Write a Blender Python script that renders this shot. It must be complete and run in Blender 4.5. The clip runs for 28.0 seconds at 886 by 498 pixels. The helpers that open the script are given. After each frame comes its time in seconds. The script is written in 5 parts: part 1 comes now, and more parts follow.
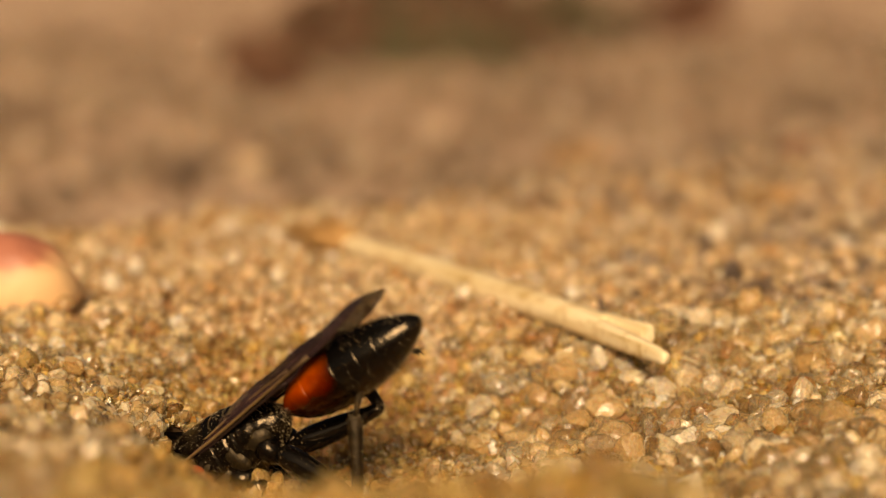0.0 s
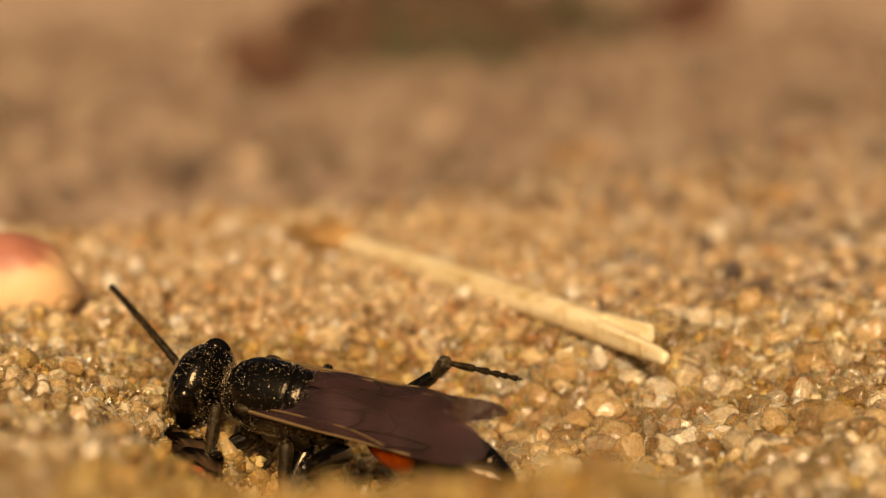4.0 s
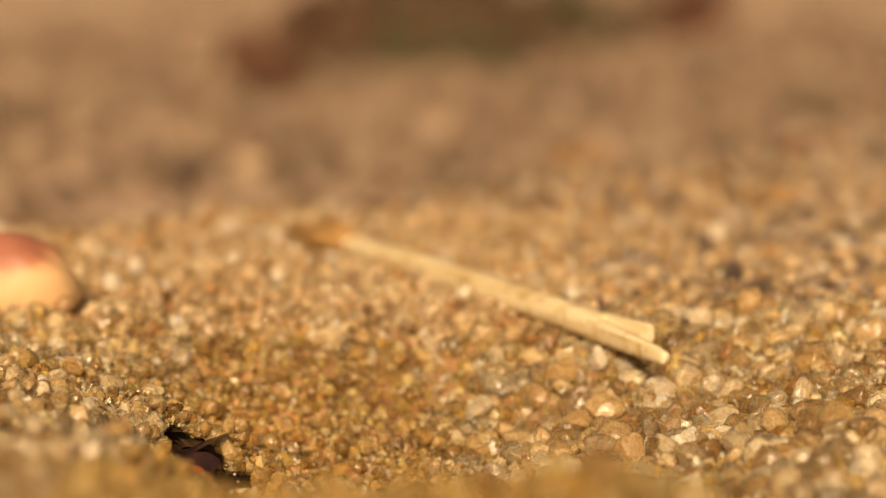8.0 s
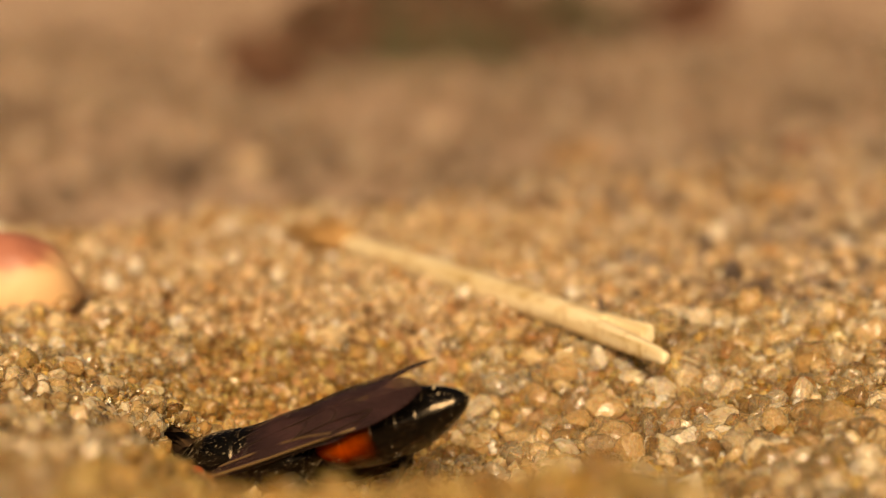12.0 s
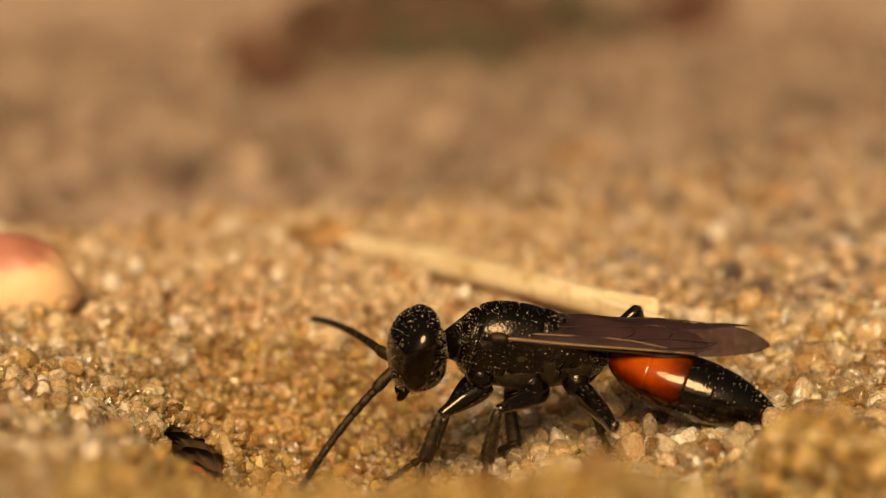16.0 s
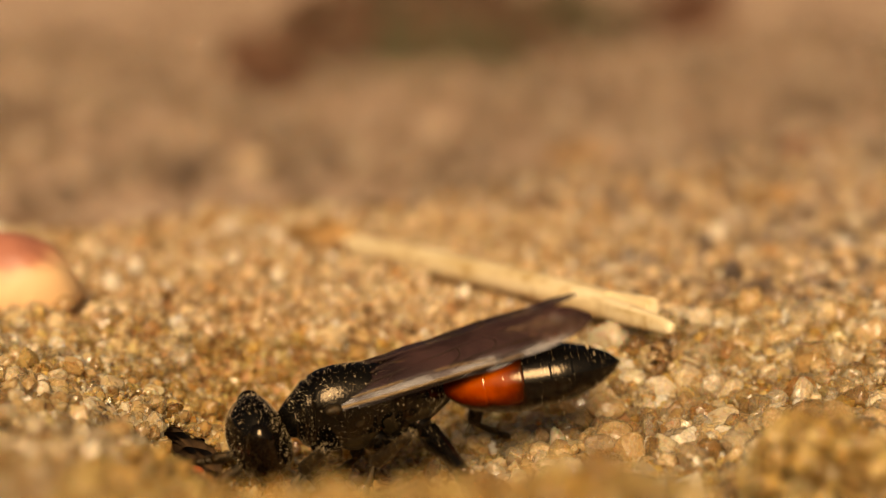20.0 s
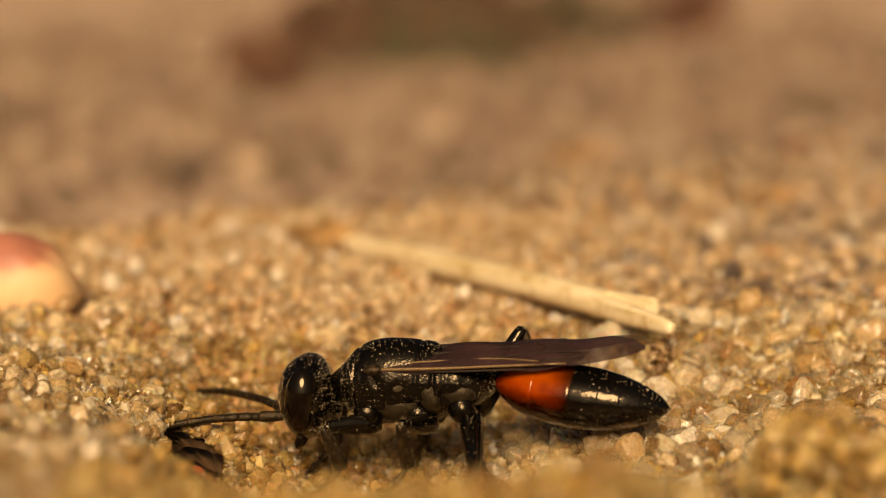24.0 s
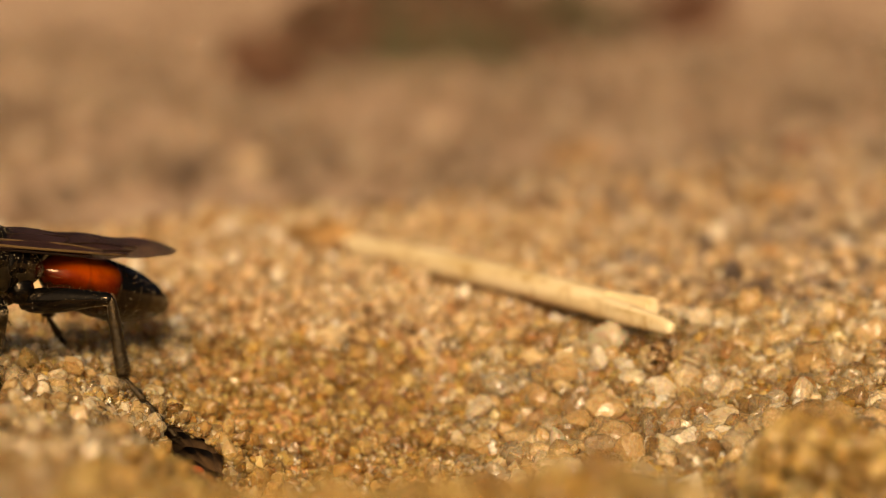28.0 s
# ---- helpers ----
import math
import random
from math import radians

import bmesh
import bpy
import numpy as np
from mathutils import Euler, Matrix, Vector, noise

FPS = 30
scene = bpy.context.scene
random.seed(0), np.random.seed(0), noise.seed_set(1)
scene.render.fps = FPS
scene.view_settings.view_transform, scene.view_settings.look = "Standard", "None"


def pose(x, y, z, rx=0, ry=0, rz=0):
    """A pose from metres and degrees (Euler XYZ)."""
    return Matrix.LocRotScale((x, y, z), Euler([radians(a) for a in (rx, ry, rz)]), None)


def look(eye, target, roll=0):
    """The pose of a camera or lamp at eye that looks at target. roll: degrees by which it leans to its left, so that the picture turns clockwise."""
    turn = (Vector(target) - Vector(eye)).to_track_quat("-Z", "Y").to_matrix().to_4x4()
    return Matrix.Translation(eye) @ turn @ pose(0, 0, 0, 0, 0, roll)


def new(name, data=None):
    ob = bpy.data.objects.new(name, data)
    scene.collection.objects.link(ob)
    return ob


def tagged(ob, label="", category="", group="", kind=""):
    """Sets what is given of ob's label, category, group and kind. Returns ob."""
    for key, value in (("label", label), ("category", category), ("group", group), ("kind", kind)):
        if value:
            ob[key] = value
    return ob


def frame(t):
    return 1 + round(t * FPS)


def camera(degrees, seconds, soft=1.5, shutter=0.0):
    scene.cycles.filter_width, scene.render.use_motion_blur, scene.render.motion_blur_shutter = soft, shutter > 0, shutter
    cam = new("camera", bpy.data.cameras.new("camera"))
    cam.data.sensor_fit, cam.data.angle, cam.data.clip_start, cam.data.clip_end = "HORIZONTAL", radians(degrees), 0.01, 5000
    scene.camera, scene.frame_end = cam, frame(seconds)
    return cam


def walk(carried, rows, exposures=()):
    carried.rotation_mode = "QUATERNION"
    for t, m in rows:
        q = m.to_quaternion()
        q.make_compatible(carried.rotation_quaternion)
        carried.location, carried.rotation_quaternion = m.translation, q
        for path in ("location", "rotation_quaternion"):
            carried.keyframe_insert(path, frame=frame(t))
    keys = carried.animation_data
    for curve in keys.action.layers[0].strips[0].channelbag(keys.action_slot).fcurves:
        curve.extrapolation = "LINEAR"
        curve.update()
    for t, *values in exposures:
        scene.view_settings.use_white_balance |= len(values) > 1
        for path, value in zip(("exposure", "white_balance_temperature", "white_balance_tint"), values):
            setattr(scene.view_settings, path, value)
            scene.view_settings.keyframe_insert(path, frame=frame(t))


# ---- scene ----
# All sizes in this scene are worked out in millimetres (MM turns them into metres): a close-up of a digger wasp at its burrow in sand.
MM = 0.001
cam = camera(22.0, 28.0, soft=0.8, shutter=0.45)
EYE = pose(0, -0.0636, 0.0137, 90 - 8.75, 0, 0)
walk(cam, [(0.0, EYE), (28.0, EYE)])
cam.data.dof.use_dof = True
cam.data.dof.focus_distance = 0.0648
cam.data.dof.aperture_fstop = 52.0

# ---- world, sun, exposure ----
SUN_ELEVATION, SUN_TURN = 35.0, -6.0   # degrees; turn: from straight behind the camera towards the right
world = bpy.data.worlds.new("sky")
scene.world = world
world.use_nodes = True
wn = world.node_tree.nodes
sky = wn.new("ShaderNodeTexSky")
sky.sky_type = "NISHITA"
sky.sun_disc = False
sky.air_density, sky.dust_density, sky.ozone_density = 0.5, 9.0, 0.0   # a hazy, whitish sky
sky.sun_elevation = radians(SUN_ELEVATION)
sky.sun_rotation = radians(180 - SUN_TURN)
wn["Background"].inputs["Strength"].default_value = 0.033
world.node_tree.links.new(sky.outputs["Color"], wn["Background"].inputs["Color"])
sun = new("sun", bpy.data.lights.new("sun", "SUN"))
sun.data.energy, sun.data.angle, sun.data.color = 4.8, radians(28.0), (1.0, 0.78, 0.55)   # a low sun spread wide by haze
sun_from = Vector((math.sin(radians(SUN_TURN)) * math.cos(radians(SUN_ELEVATION)), -math.cos(radians(SUN_TURN)) * math.cos(radians(SUN_ELEVATION)), math.sin(radians(SUN_ELEVATION))))
sun.matrix_world = look(sun_from, (0, 0, 0))
scene.view_settings.exposure = -0.22
scene.view_settings.use_white_balance = True
scene.view_settings.white_balance_temperature = 7900


# ---- materials ----
def material(name, colour, rough=0.5, **inputs):
    m = bpy.data.materials.new(name)
    m.use_nodes = True
    b = m.node_tree.nodes["Principled BSDF"]
    b.inputs["Base Color"].default_value = (*colour, 1)
    b.inputs["Roughness"].default_value = rough
    for key, value in inputs.items():
        b.inputs[key.replace("_", " ")].default_value = value
    return m


def ramp(m, source, stops, target="Base Color"):
    n = m.node_tree.nodes.new("ShaderNodeValToRGB")
    el = n.color_ramp.elements
    while len(el) < len(stops):
        el.new(0.5)
    for e, (at, c) in zip(el, stops):
        e.position, e.color = at, (*c, 1)
    m.node_tree.links.new(source, n.inputs[0])
    if target:
        m.node_tree.links.new(n.outputs[0], m.node_tree.nodes["Principled BSDF"].inputs[target])
    return n


def noise_of(m, scale, detail=4.0, rough=0.55, kind="ShaderNodeTexNoise"):
    t = m.node_tree
    c = t.nodes.get("coords")
    if not c:
        c = t.nodes.new("ShaderNodeTexCoord")
        c.name = "coords"
    n = t.nodes.new(kind)
    n.inputs["Scale"].default_value = scale
    if kind == "ShaderNodeTexNoise":
        n.inputs["Detail"].default_value, n.inputs["Roughness"].default_value = detail, rough
    t.links.new(c.outputs["Object"], n.inputs["Vector"])
    return n.outputs[0]


def bump(m, source, strength, depth):
    """Fine relief, depth in millimetres."""
    t = m.node_tree
    n = t.nodes.new("ShaderNodeBump")
    n.inputs["Strength"].default_value, n.inputs["Distance"].default_value = strength, depth * MM
    b = t.nodes["Principled BSDF"]
    old = b.inputs["Normal"].links
    if old:
        t.links.new(old[0].from_socket, n.inputs["Normal"])
    t.links.new(source, n.inputs["Height"])
    t.links.new(n.outputs[0], b.inputs["Normal"])


def tint(m, source, stops):
    """Multiply the base colour by a ramp over a texture."""
    t = m.node_tree
    b = t.nodes["Principled BSDF"].inputs["Base Color"]
    mix = t.nodes.new("ShaderNodeMix")
    mix.data_type, mix.blend_type = "RGBA", "MULTIPLY"
    mix.inputs[0].default_value = 1.0
    if b.links:
        t.links.new(b.links[0].from_socket, mix.inputs[6])
    else:
        mix.inputs[6].default_value = b.default_value
    t.links.new(ramp(m, source, stops, None).outputs[0], mix.inputs[7])
    t.links.new(mix.outputs[2], b)


GRAIN_COLOURS = [(0.0, (0.56, 0.36, 0.15)), (0.12, (0.72, 0.50, 0.24)), (0.4, (0.80, 0.60, 0.33)), (0.66, (0.85, 0.69, 0.45)), (0.85, (0.90, 0.77, 0.56)), (0.88, (0.62, 0.33, 0.11)), (0.91, (0.82, 0.62, 0.34)), (1.0, (0.94, 0.86, 0.71))]
DAMP_COLOURS = [(0.0, (0.46, 0.27, 0.08)), (0.3, (0.66, 0.44, 0.17)), (0.75, (0.78, 0.56, 0.26)), (0.86, (0.62, 0.33, 0.09)), (1.0, (0.86, 0.70, 0.42))]


def grain_material(name, node, socket, colours=GRAIN_COLOURS, clear_most=0.85):
    """Frosted, subtly translucent quartz: a colour for each grain, pits and flaws in it, a skin that is matt here and glassy there."""
    m = material(name, (0.5, 0.3, 0.1), 0.3, IOR=1.54, Specular_IOR_Level=0.5, Subsurface_Weight=0.5, Subsurface_Radius=(1.0, 0.8, 0.5), Subsurface_Scale=0.00025, Coat_Weight=0.2, Coat_Roughness=0.1)
    t = m.node_tree
    b = t.nodes["Principled BSDF"]
    r = t.nodes.new(node)
    ramp(m, r.outputs[socket], colours)
    clear = t.nodes.new("ShaderNodeMath")
    clear.operation = "PINGPONG"
    clear.inputs[1].default_value = 0.07
    t.links.new(r.outputs[socket], clear.inputs[0])
    more = t.nodes.new("ShaderNodeMapRange")
    more.inputs["From Max"].default_value, more.inputs["To Min"].default_value, more.inputs["To Max"].default_value = 0.07, 0.3 * clear_most, clear_most
    t.links.new(clear.outputs[0], more.inputs["Value"])
    t.links.new(more.outputs[0], b.inputs["Transmission Weight"])
    tint(m, noise_of(m, 4200, 5, 0.75), [(0.32, (0.62, 0.48, 0.30)), (0.47, (0.95, 0.92, 0.87)), (0.7, (1.06, 1.06, 1.06))])
    tint(m, noise_of(m, 9000, 1, kind="ShaderNodeTexVoronoi"), [(0.0, (0.66, 0.55, 0.40)), (0.16, (1, 1, 1))])
    frost = t.nodes.new("ShaderNodeMapRange")
    frost.inputs["From Min"].default_value, frost.inputs["From Max"].default_value = 0.38, 0.62
    frost.inputs["To Min"].default_value, frost.inputs["To Max"].default_value = 0.06, 0.42
    t.links.new(noise_of(m, 3100, 3, 0.6), frost.inputs["Value"])
    t.links.new(frost.outputs[0], b.inputs["Roughness"])
    bump(m, noise_of(m, 5500, 5, 0.7), 1.0, 0.012)
    bump(m, noise_of(m, 12000, 3, 0.6), 1.0, 0.012)
    return m


grain_one = grain_material("quartz_grain", "ShaderNodeObjectInfo", "Random")
grain_many = grain_material("quartz_grains", "ShaderNodeNewGeometry", "Random Per Island")
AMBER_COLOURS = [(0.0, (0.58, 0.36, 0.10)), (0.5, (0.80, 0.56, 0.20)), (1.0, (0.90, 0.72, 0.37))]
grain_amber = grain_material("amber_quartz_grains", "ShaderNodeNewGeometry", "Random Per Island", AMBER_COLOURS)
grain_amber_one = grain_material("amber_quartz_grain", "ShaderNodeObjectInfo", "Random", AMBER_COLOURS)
soil_dark_one = grain_material("dark_soil", "ShaderNodeObjectInfo", "Random", [(0.0, (0.16, 0.095, 0.045)), (0.5, (0.36, 0.22, 0.10)), (0.75, (0.52, 0.35, 0.17)), (1.0, (0.88, 0.76, 0.54))], 0.1)
DRY_COLOURS = [(0.0, (0.26, 0.15, 0.06)), (0.14, (0.56, 0.37, 0.18)), (0.45, (0.78, 0.57, 0.33)), (0.7, (0.85, 0.67, 0.44)), (0.86, (0.58, 0.34, 0.14)), (0.92, (0.88, 0.73, 0.51)), (1.0, (0.96, 0.89, 0.77))]
grain_dry = grain_material("dry_quartz_grains", "ShaderNodeNewGeometry", "Random Per Island", DRY_COLOURS, 0.5)
grain_damp = grain_material("damp_quartz_grains", "ShaderNodeNewGeometry", "Random Per Island", DAMP_COLOURS)
far_soil = grain_material("dull_soil_crumbs", "ShaderNodeNewGeometry", "Random Per Island", [(0.0, (0.17, 0.11, 0.068)), (0.5, (0.50, 0.38, 0.275)), (1.0, (0.74, 0.60, 0.46))])
sand_bed = material("sand_bed", (0.4, 0.25, 0.1), 0.85)
ramp(sand_bed, noise_of(sand_bed, 1700, 2, kind="ShaderNodeTexVoronoi"), [(0.0, (0.72, 0.57, 0.445)), (0.5, (0.58, 0.45, 0.335)), (0.9, (0.25, 0.17, 0.115))])
tint(sand_bed, noise_of(sand_bed, 45, 7, 0.65), [(0.34, (0.58, 0.5, 0.44)), (0.48, (0.95, 0.88, 0.84)), (0.64, (1.25, 1.2, 1.18))])
tint(sand_bed, noise_of(sand_bed, 130, 3, 0.6), [(0.36, (0.62, 0.54, 0.47)), (0.5, (1.04, 1.01, 0.99)), (0.66, (1.26, 1.23, 1.2))])
# Near the centre the bed's colour carries the amber shade of gaps between grains.
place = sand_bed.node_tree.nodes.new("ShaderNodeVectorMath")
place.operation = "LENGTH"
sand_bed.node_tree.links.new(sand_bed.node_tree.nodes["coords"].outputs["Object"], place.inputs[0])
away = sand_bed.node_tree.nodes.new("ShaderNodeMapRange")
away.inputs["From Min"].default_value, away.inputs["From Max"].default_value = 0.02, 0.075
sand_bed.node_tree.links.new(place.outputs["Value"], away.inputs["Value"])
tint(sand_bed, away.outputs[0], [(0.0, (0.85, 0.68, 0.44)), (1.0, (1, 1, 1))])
bump(sand_bed, noise_of(sand_bed, 1700, 2, kind="ShaderNodeTexVoronoi"), 0.8, 0.3)

burrow_sand = material("burrow_sand", (0.11, 0.06, 0.022), 0.9)
tint(burrow_sand, noise_of(burrow_sand, 2500, 3), [(0.3, (0.5, 0.45, 0.4)), (0.7, (1.2, 1.1, 1.0))])
bump(burrow_sand, noise_of(burrow_sand, 1800, 2, kind="ShaderNodeTexVoronoi"), 1.0, 0.3)

WARM = (1.0, 0.80, 0.55, 1)
cuticle = material("black_cuticle", (0.0025, 0.002, 0.0015), 0.2, Specular_IOR_Level=0.5, Specular_Tint=WARM)
bump(cuticle, noise_of(cuticle, 13000, 1, kind="ShaderNodeTexVoronoi"), 1.0, 0.006)
bump(cuticle, noise_of(cuticle, 3000, 4, 0.65), 1.0, 0.014)
cuticle_shiny = material("polished_black_cuticle", (0.003, 0.0025, 0.002), 0.12, Specular_IOR_Level=0.6, Specular_Tint=WARM)
bump(cuticle_shiny, noise_of(cuticle_shiny, 2200, 3, 0.6), 1.0, 0.02)
bump(cuticle_shiny, noise_of(cuticle_shiny, 14000, 2, 0.6), 1.0, 0.0015)
cuticle_dull = material("dusty_black_cuticle", (0.013, 0.0085, 0.004), 0.36, Specular_IOR_Level=0.45, Specular_Tint=WARM)
tint(cuticle_dull, noise_of(cuticle_dull, 4200, 6, 0.7), [(0.38, (0.2, 0.2, 0.2)), (0.55, (1.2, 1.1, 0.9)), (0.68, (5.0, 4.2, 2.8))])
bump(cuticle_dull, noise_of(cuticle_dull, 9000, 4, 0.7), 1.0, 0.04)
cuticle_gold = material("gold_dusted_cuticle", (0.012, 0.0082, 0.0033), 0.42, Specular_IOR_Level=0.5, Specular_Tint=WARM)
tint(cuticle_gold, noise_of(cuticle_gold, 5200, 6, 0.75), [(0.36, (0.25, 0.25, 0.25)), (0.52, (1, 1, 1)), (0.7, (3.2, 2.9, 2.2))])
bump(cuticle_gold, noise_of(cuticle_gold, 12000, 3, 0.7), 1.0, 0.02)
bump(cuticle_gold, noise_of(cuticle_gold, 3500, 3, 0.7), 1.0, 0.03)
cuticle_red = material("orange_red_cuticle", (0.42, 0.06, 0.003), 0.12, Specular_IOR_Level=0.6, Specular_Tint=WARM, Subsurface_Weight=0.25, Subsurface_Radius=(1.0, 0.3, 0.1), Subsurface_Scale=0.0003)
tint(cuticle_red, noise_of(cuticle_red, 900, 4), [(0.3, (0.7, 0.6, 0.6)), (0.6, (1, 1, 1))])
bump(cuticle_red, noise_of(cuticle_red, 2200, 3, 0.6), 1.0, 0.02)
bump(cuticle_red, noise_of(cuticle_red, 14000, 2, 0.6), 1.0, 0.0015)
# Shading painted into the red by height: underside darkened, top brightened.
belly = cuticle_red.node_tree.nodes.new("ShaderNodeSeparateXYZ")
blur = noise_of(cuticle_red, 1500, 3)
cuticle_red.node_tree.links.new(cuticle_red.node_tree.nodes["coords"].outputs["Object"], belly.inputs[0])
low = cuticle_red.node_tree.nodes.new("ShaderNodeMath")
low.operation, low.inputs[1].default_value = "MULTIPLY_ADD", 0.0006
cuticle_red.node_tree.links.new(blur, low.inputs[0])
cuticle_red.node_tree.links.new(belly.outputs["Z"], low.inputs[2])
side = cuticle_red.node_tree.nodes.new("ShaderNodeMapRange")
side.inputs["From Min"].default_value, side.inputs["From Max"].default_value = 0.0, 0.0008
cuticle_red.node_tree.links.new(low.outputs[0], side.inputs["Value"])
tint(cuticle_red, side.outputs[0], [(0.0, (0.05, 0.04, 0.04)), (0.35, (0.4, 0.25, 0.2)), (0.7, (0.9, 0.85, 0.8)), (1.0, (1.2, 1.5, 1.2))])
back = cuticle_red.node_tree.nodes.new("ShaderNodeMath")
back.operation, back.inputs[1].default_value = "MULTIPLY_ADD", 0.0005
cuticle_red.node_tree.links.new(blur, back.inputs[0])
cuticle_red.node_tree.links.new(belly.outputs["X"], back.inputs[2])
rear = cuticle_red.node_tree.nodes.new("ShaderNodeMapRange")
rear.inputs["From Min"].default_value, rear.inputs["From Max"].default_value = -0.0021, -0.0011
cuticle_red.node_tree.links.new(back.outputs[0], rear.inputs["Value"])
tint(cuticle_red, rear.outputs[0], [(0.0, (0.03, 0.06, 0.2)), (0.5, (0.45, 0.35, 0.4)), (1.0, (1, 1, 1))])
eye_surface = material("compound_eye", (0.004, 0.0025, 0.0015), 0.1, Specular_IOR_Level=0.55, Specular_Tint=WARM)
bump(eye_surface, noise_of(eye_surface, 30000, 1, kind="ShaderNodeTexVoronoi"), 0.5, 0.0006)
hair_gold = material("pale_hair", (0.48, 0.36, 0.20), 0.25)
# One pale colour for clinging sand and for glints set as specks.
dust = material("sand_dust", (0.66, 0.52, 0.32), 0.5)
membrane = material("smoky_membrane", (0.048, 0.029, 0.028), 0.26, Alpha=0.66, Specular_IOR_Level=0.35)
tint(membrane, noise_of(membrane, 700, 3), [(0.3, (0.55, 0.5, 0.5)), (0.7, (1.5, 1.2, 1.2))])
bump(membrane, noise_of(membrane, 1500, 4), 1.0, 0.03)
vein_gold = material("front_wing_vein", (0.16, 0.10, 0.042), 0.3, Specular_IOR_Level=0.7, Specular_Tint=WARM)
bump(vein_gold, noise_of(vein_gold, 9000, 2), 1.0, 0.03)
vein_brown = material("wing_vein", (0.022, 0.011, 0.006), 0.6, Specular_IOR_Level=0.25)
straw = material("dry_straw", (0.95, 0.80, 0.52), 0.5)
fibre = straw.node_tree.nodes.new("ShaderNodeMapping")
fibre.inputs["Scale"].default_value = (120, 3500, 3500)
grain_lines = noise_of(straw, 1.0, 4)
straw.node_tree.links.new(straw.node_tree.nodes["coords"].outputs["Object"], fibre.inputs["Vector"])
straw.node_tree.links.new(fibre.outputs[0], grain_lines.node.inputs["Vector"])
tint(straw, grain_lines, [(0.3, (0.74, 0.66, 0.5)), (0.55, (1, 1, 1))])
tint(straw, noise_of(straw, 900, 4, 0.7), [(0.36, (0.7, 0.6, 0.42)), (0.5, (1, 1, 1))])
bump(straw, grain_lines, 0.5, 0.04)
straw_end = material("frayed_straw", (0.44, 0.25, 0.09), 0.7)
pebble_cream = material("cream_pebble", (0.75, 0.48, 0.24), 0.5)
axis = pebble_cream.node_tree.nodes.new("ShaderNodeSeparateXYZ")
blot = noise_of(pebble_cream, 500, 3)
pebble_cream.node_tree.links.new(pebble_cream.node_tree.nodes["coords"].outputs["Object"], axis.inputs[0])
edge = pebble_cream.node_tree.nodes.new("ShaderNodeMath")
edge.operation = "MULTIPLY_ADD"
edge.inputs[1].default_value = 0.0012
pebble_cream.node_tree.links.new(blot, edge.inputs[0])
pebble_cream.node_tree.links.new(axis.outputs["Z"], edge.inputs[2])
span = pebble_cream.node_tree.nodes.new("ShaderNodeMapRange")
span.inputs["From Min"].default_value, span.inputs["From Max"].default_value = 0.0008, 0.0017
pebble_cream.node_tree.links.new(edge.outputs[0], span.inputs["Value"])
ramp(pebble_cream, span.outputs[0], [(0.0, (0.80, 0.52, 0.27)), (0.35, (0.78, 0.45, 0.24)), (0.75, (0.50, 0.20, 0.12)), (1.0, (0.44, 0.17, 0.11))])
bark = material("bark_chip", (0.30, 0.17, 0.06), 0.8)
tint(bark, noise_of(bark, 900, 5), [(0.3, (0.4, 0.4, 0.4)), (0.6, (1.2, 1.15, 1.1))])
stone_pale = material("pale_stone", (0.66, 0.50, 0.31), 0.6)
tint(stone_pale, noise_of(stone_pale, 800, 5), [(0.3, (0.7, 0.65, 0.6)), (0.6, (1.05, 1.05, 1.05))])
bump(pebble_cream, noise_of(pebble_cream, 3000, 5), 1.0, 0.03)
stem_red = material("heather_stem", (0.20, 0.09, 0.05), 0.7)
leaf_green = material("moss_leaf", (0.085, 0.08, 0.036), 0.6)
leaf_brown = material("withered_leaf", (0.17, 0.085, 0.052), 0.7)
tint(leaf_brown, noise_of(leaf_brown, 400, 3), [(0.35, (0.5, 0.5, 0.5)), (0.6, (1.3, 1.2, 1.1))])
red_grain = material("rust_red_grain", (0.36, 0.09, 0.025), 0.4)
orange_grain = material("rusty_amber_grain", (0.46, 0.17, 0.045), 0.4)
tint(orange_grain, noise_of(orange_grain, 3000, 4), [(0.3, (0.5, 0.45, 0.4)), (0.6, (1, 1, 1))])
tint(red_grain, noise_of(red_grain, 3000, 4), [(0.3, (0.5, 0.45, 0.4)), (0.6, (1, 1, 1))])
clear_grain = material("milky_quartz", (0.78, 0.66, 0.47), 0.25, Transmission_Weight=0.4, Subsurface_Weight=0.4, Subsurface_Scale=0.0003)
tint(clear_grain, noise_of(clear_grain, 4200, 5, 0.75), [(0.34, (0.68, 0.56, 0.4)), (0.5, (1, 1, 1))])
bump(clear_grain, noise_of(clear_grain, 6000, 5, 0.7), 1.0, 0.03)


# ---- mesh helpers ----
def thing(name, label="", category="", group="", kind="", m=None):
    ob = tagged(new(name), label, category, group, kind)
    if m is not None:
        ob.matrix_basis = m
    return ob


def mesh_of(name, verts, faces, mat, smooth=True):
    """A mesh from points in millimetres."""
    me = bpy.data.meshes.new(name)
    me.from_pydata([(x * MM, y * MM, z * MM) for x, y, z in verts], [], faces)
    me.materials.append(mat)
    if smooth:
        me.polygons.foreach_set("use_smooth", [True] * len(me.polygons))
    me.update()
    return me


def part(name, me, parent=None, label="", m=None):
    ob = new(name, me)
    ob.parent = parent
    if m is not None:
        ob.matrix_basis = m
    return tagged(ob, label)


def mm(x, y, z, rx=0, ry=0, rz=0):
    return pose(x * MM, y * MM, z * MM, rx, ry, rz)


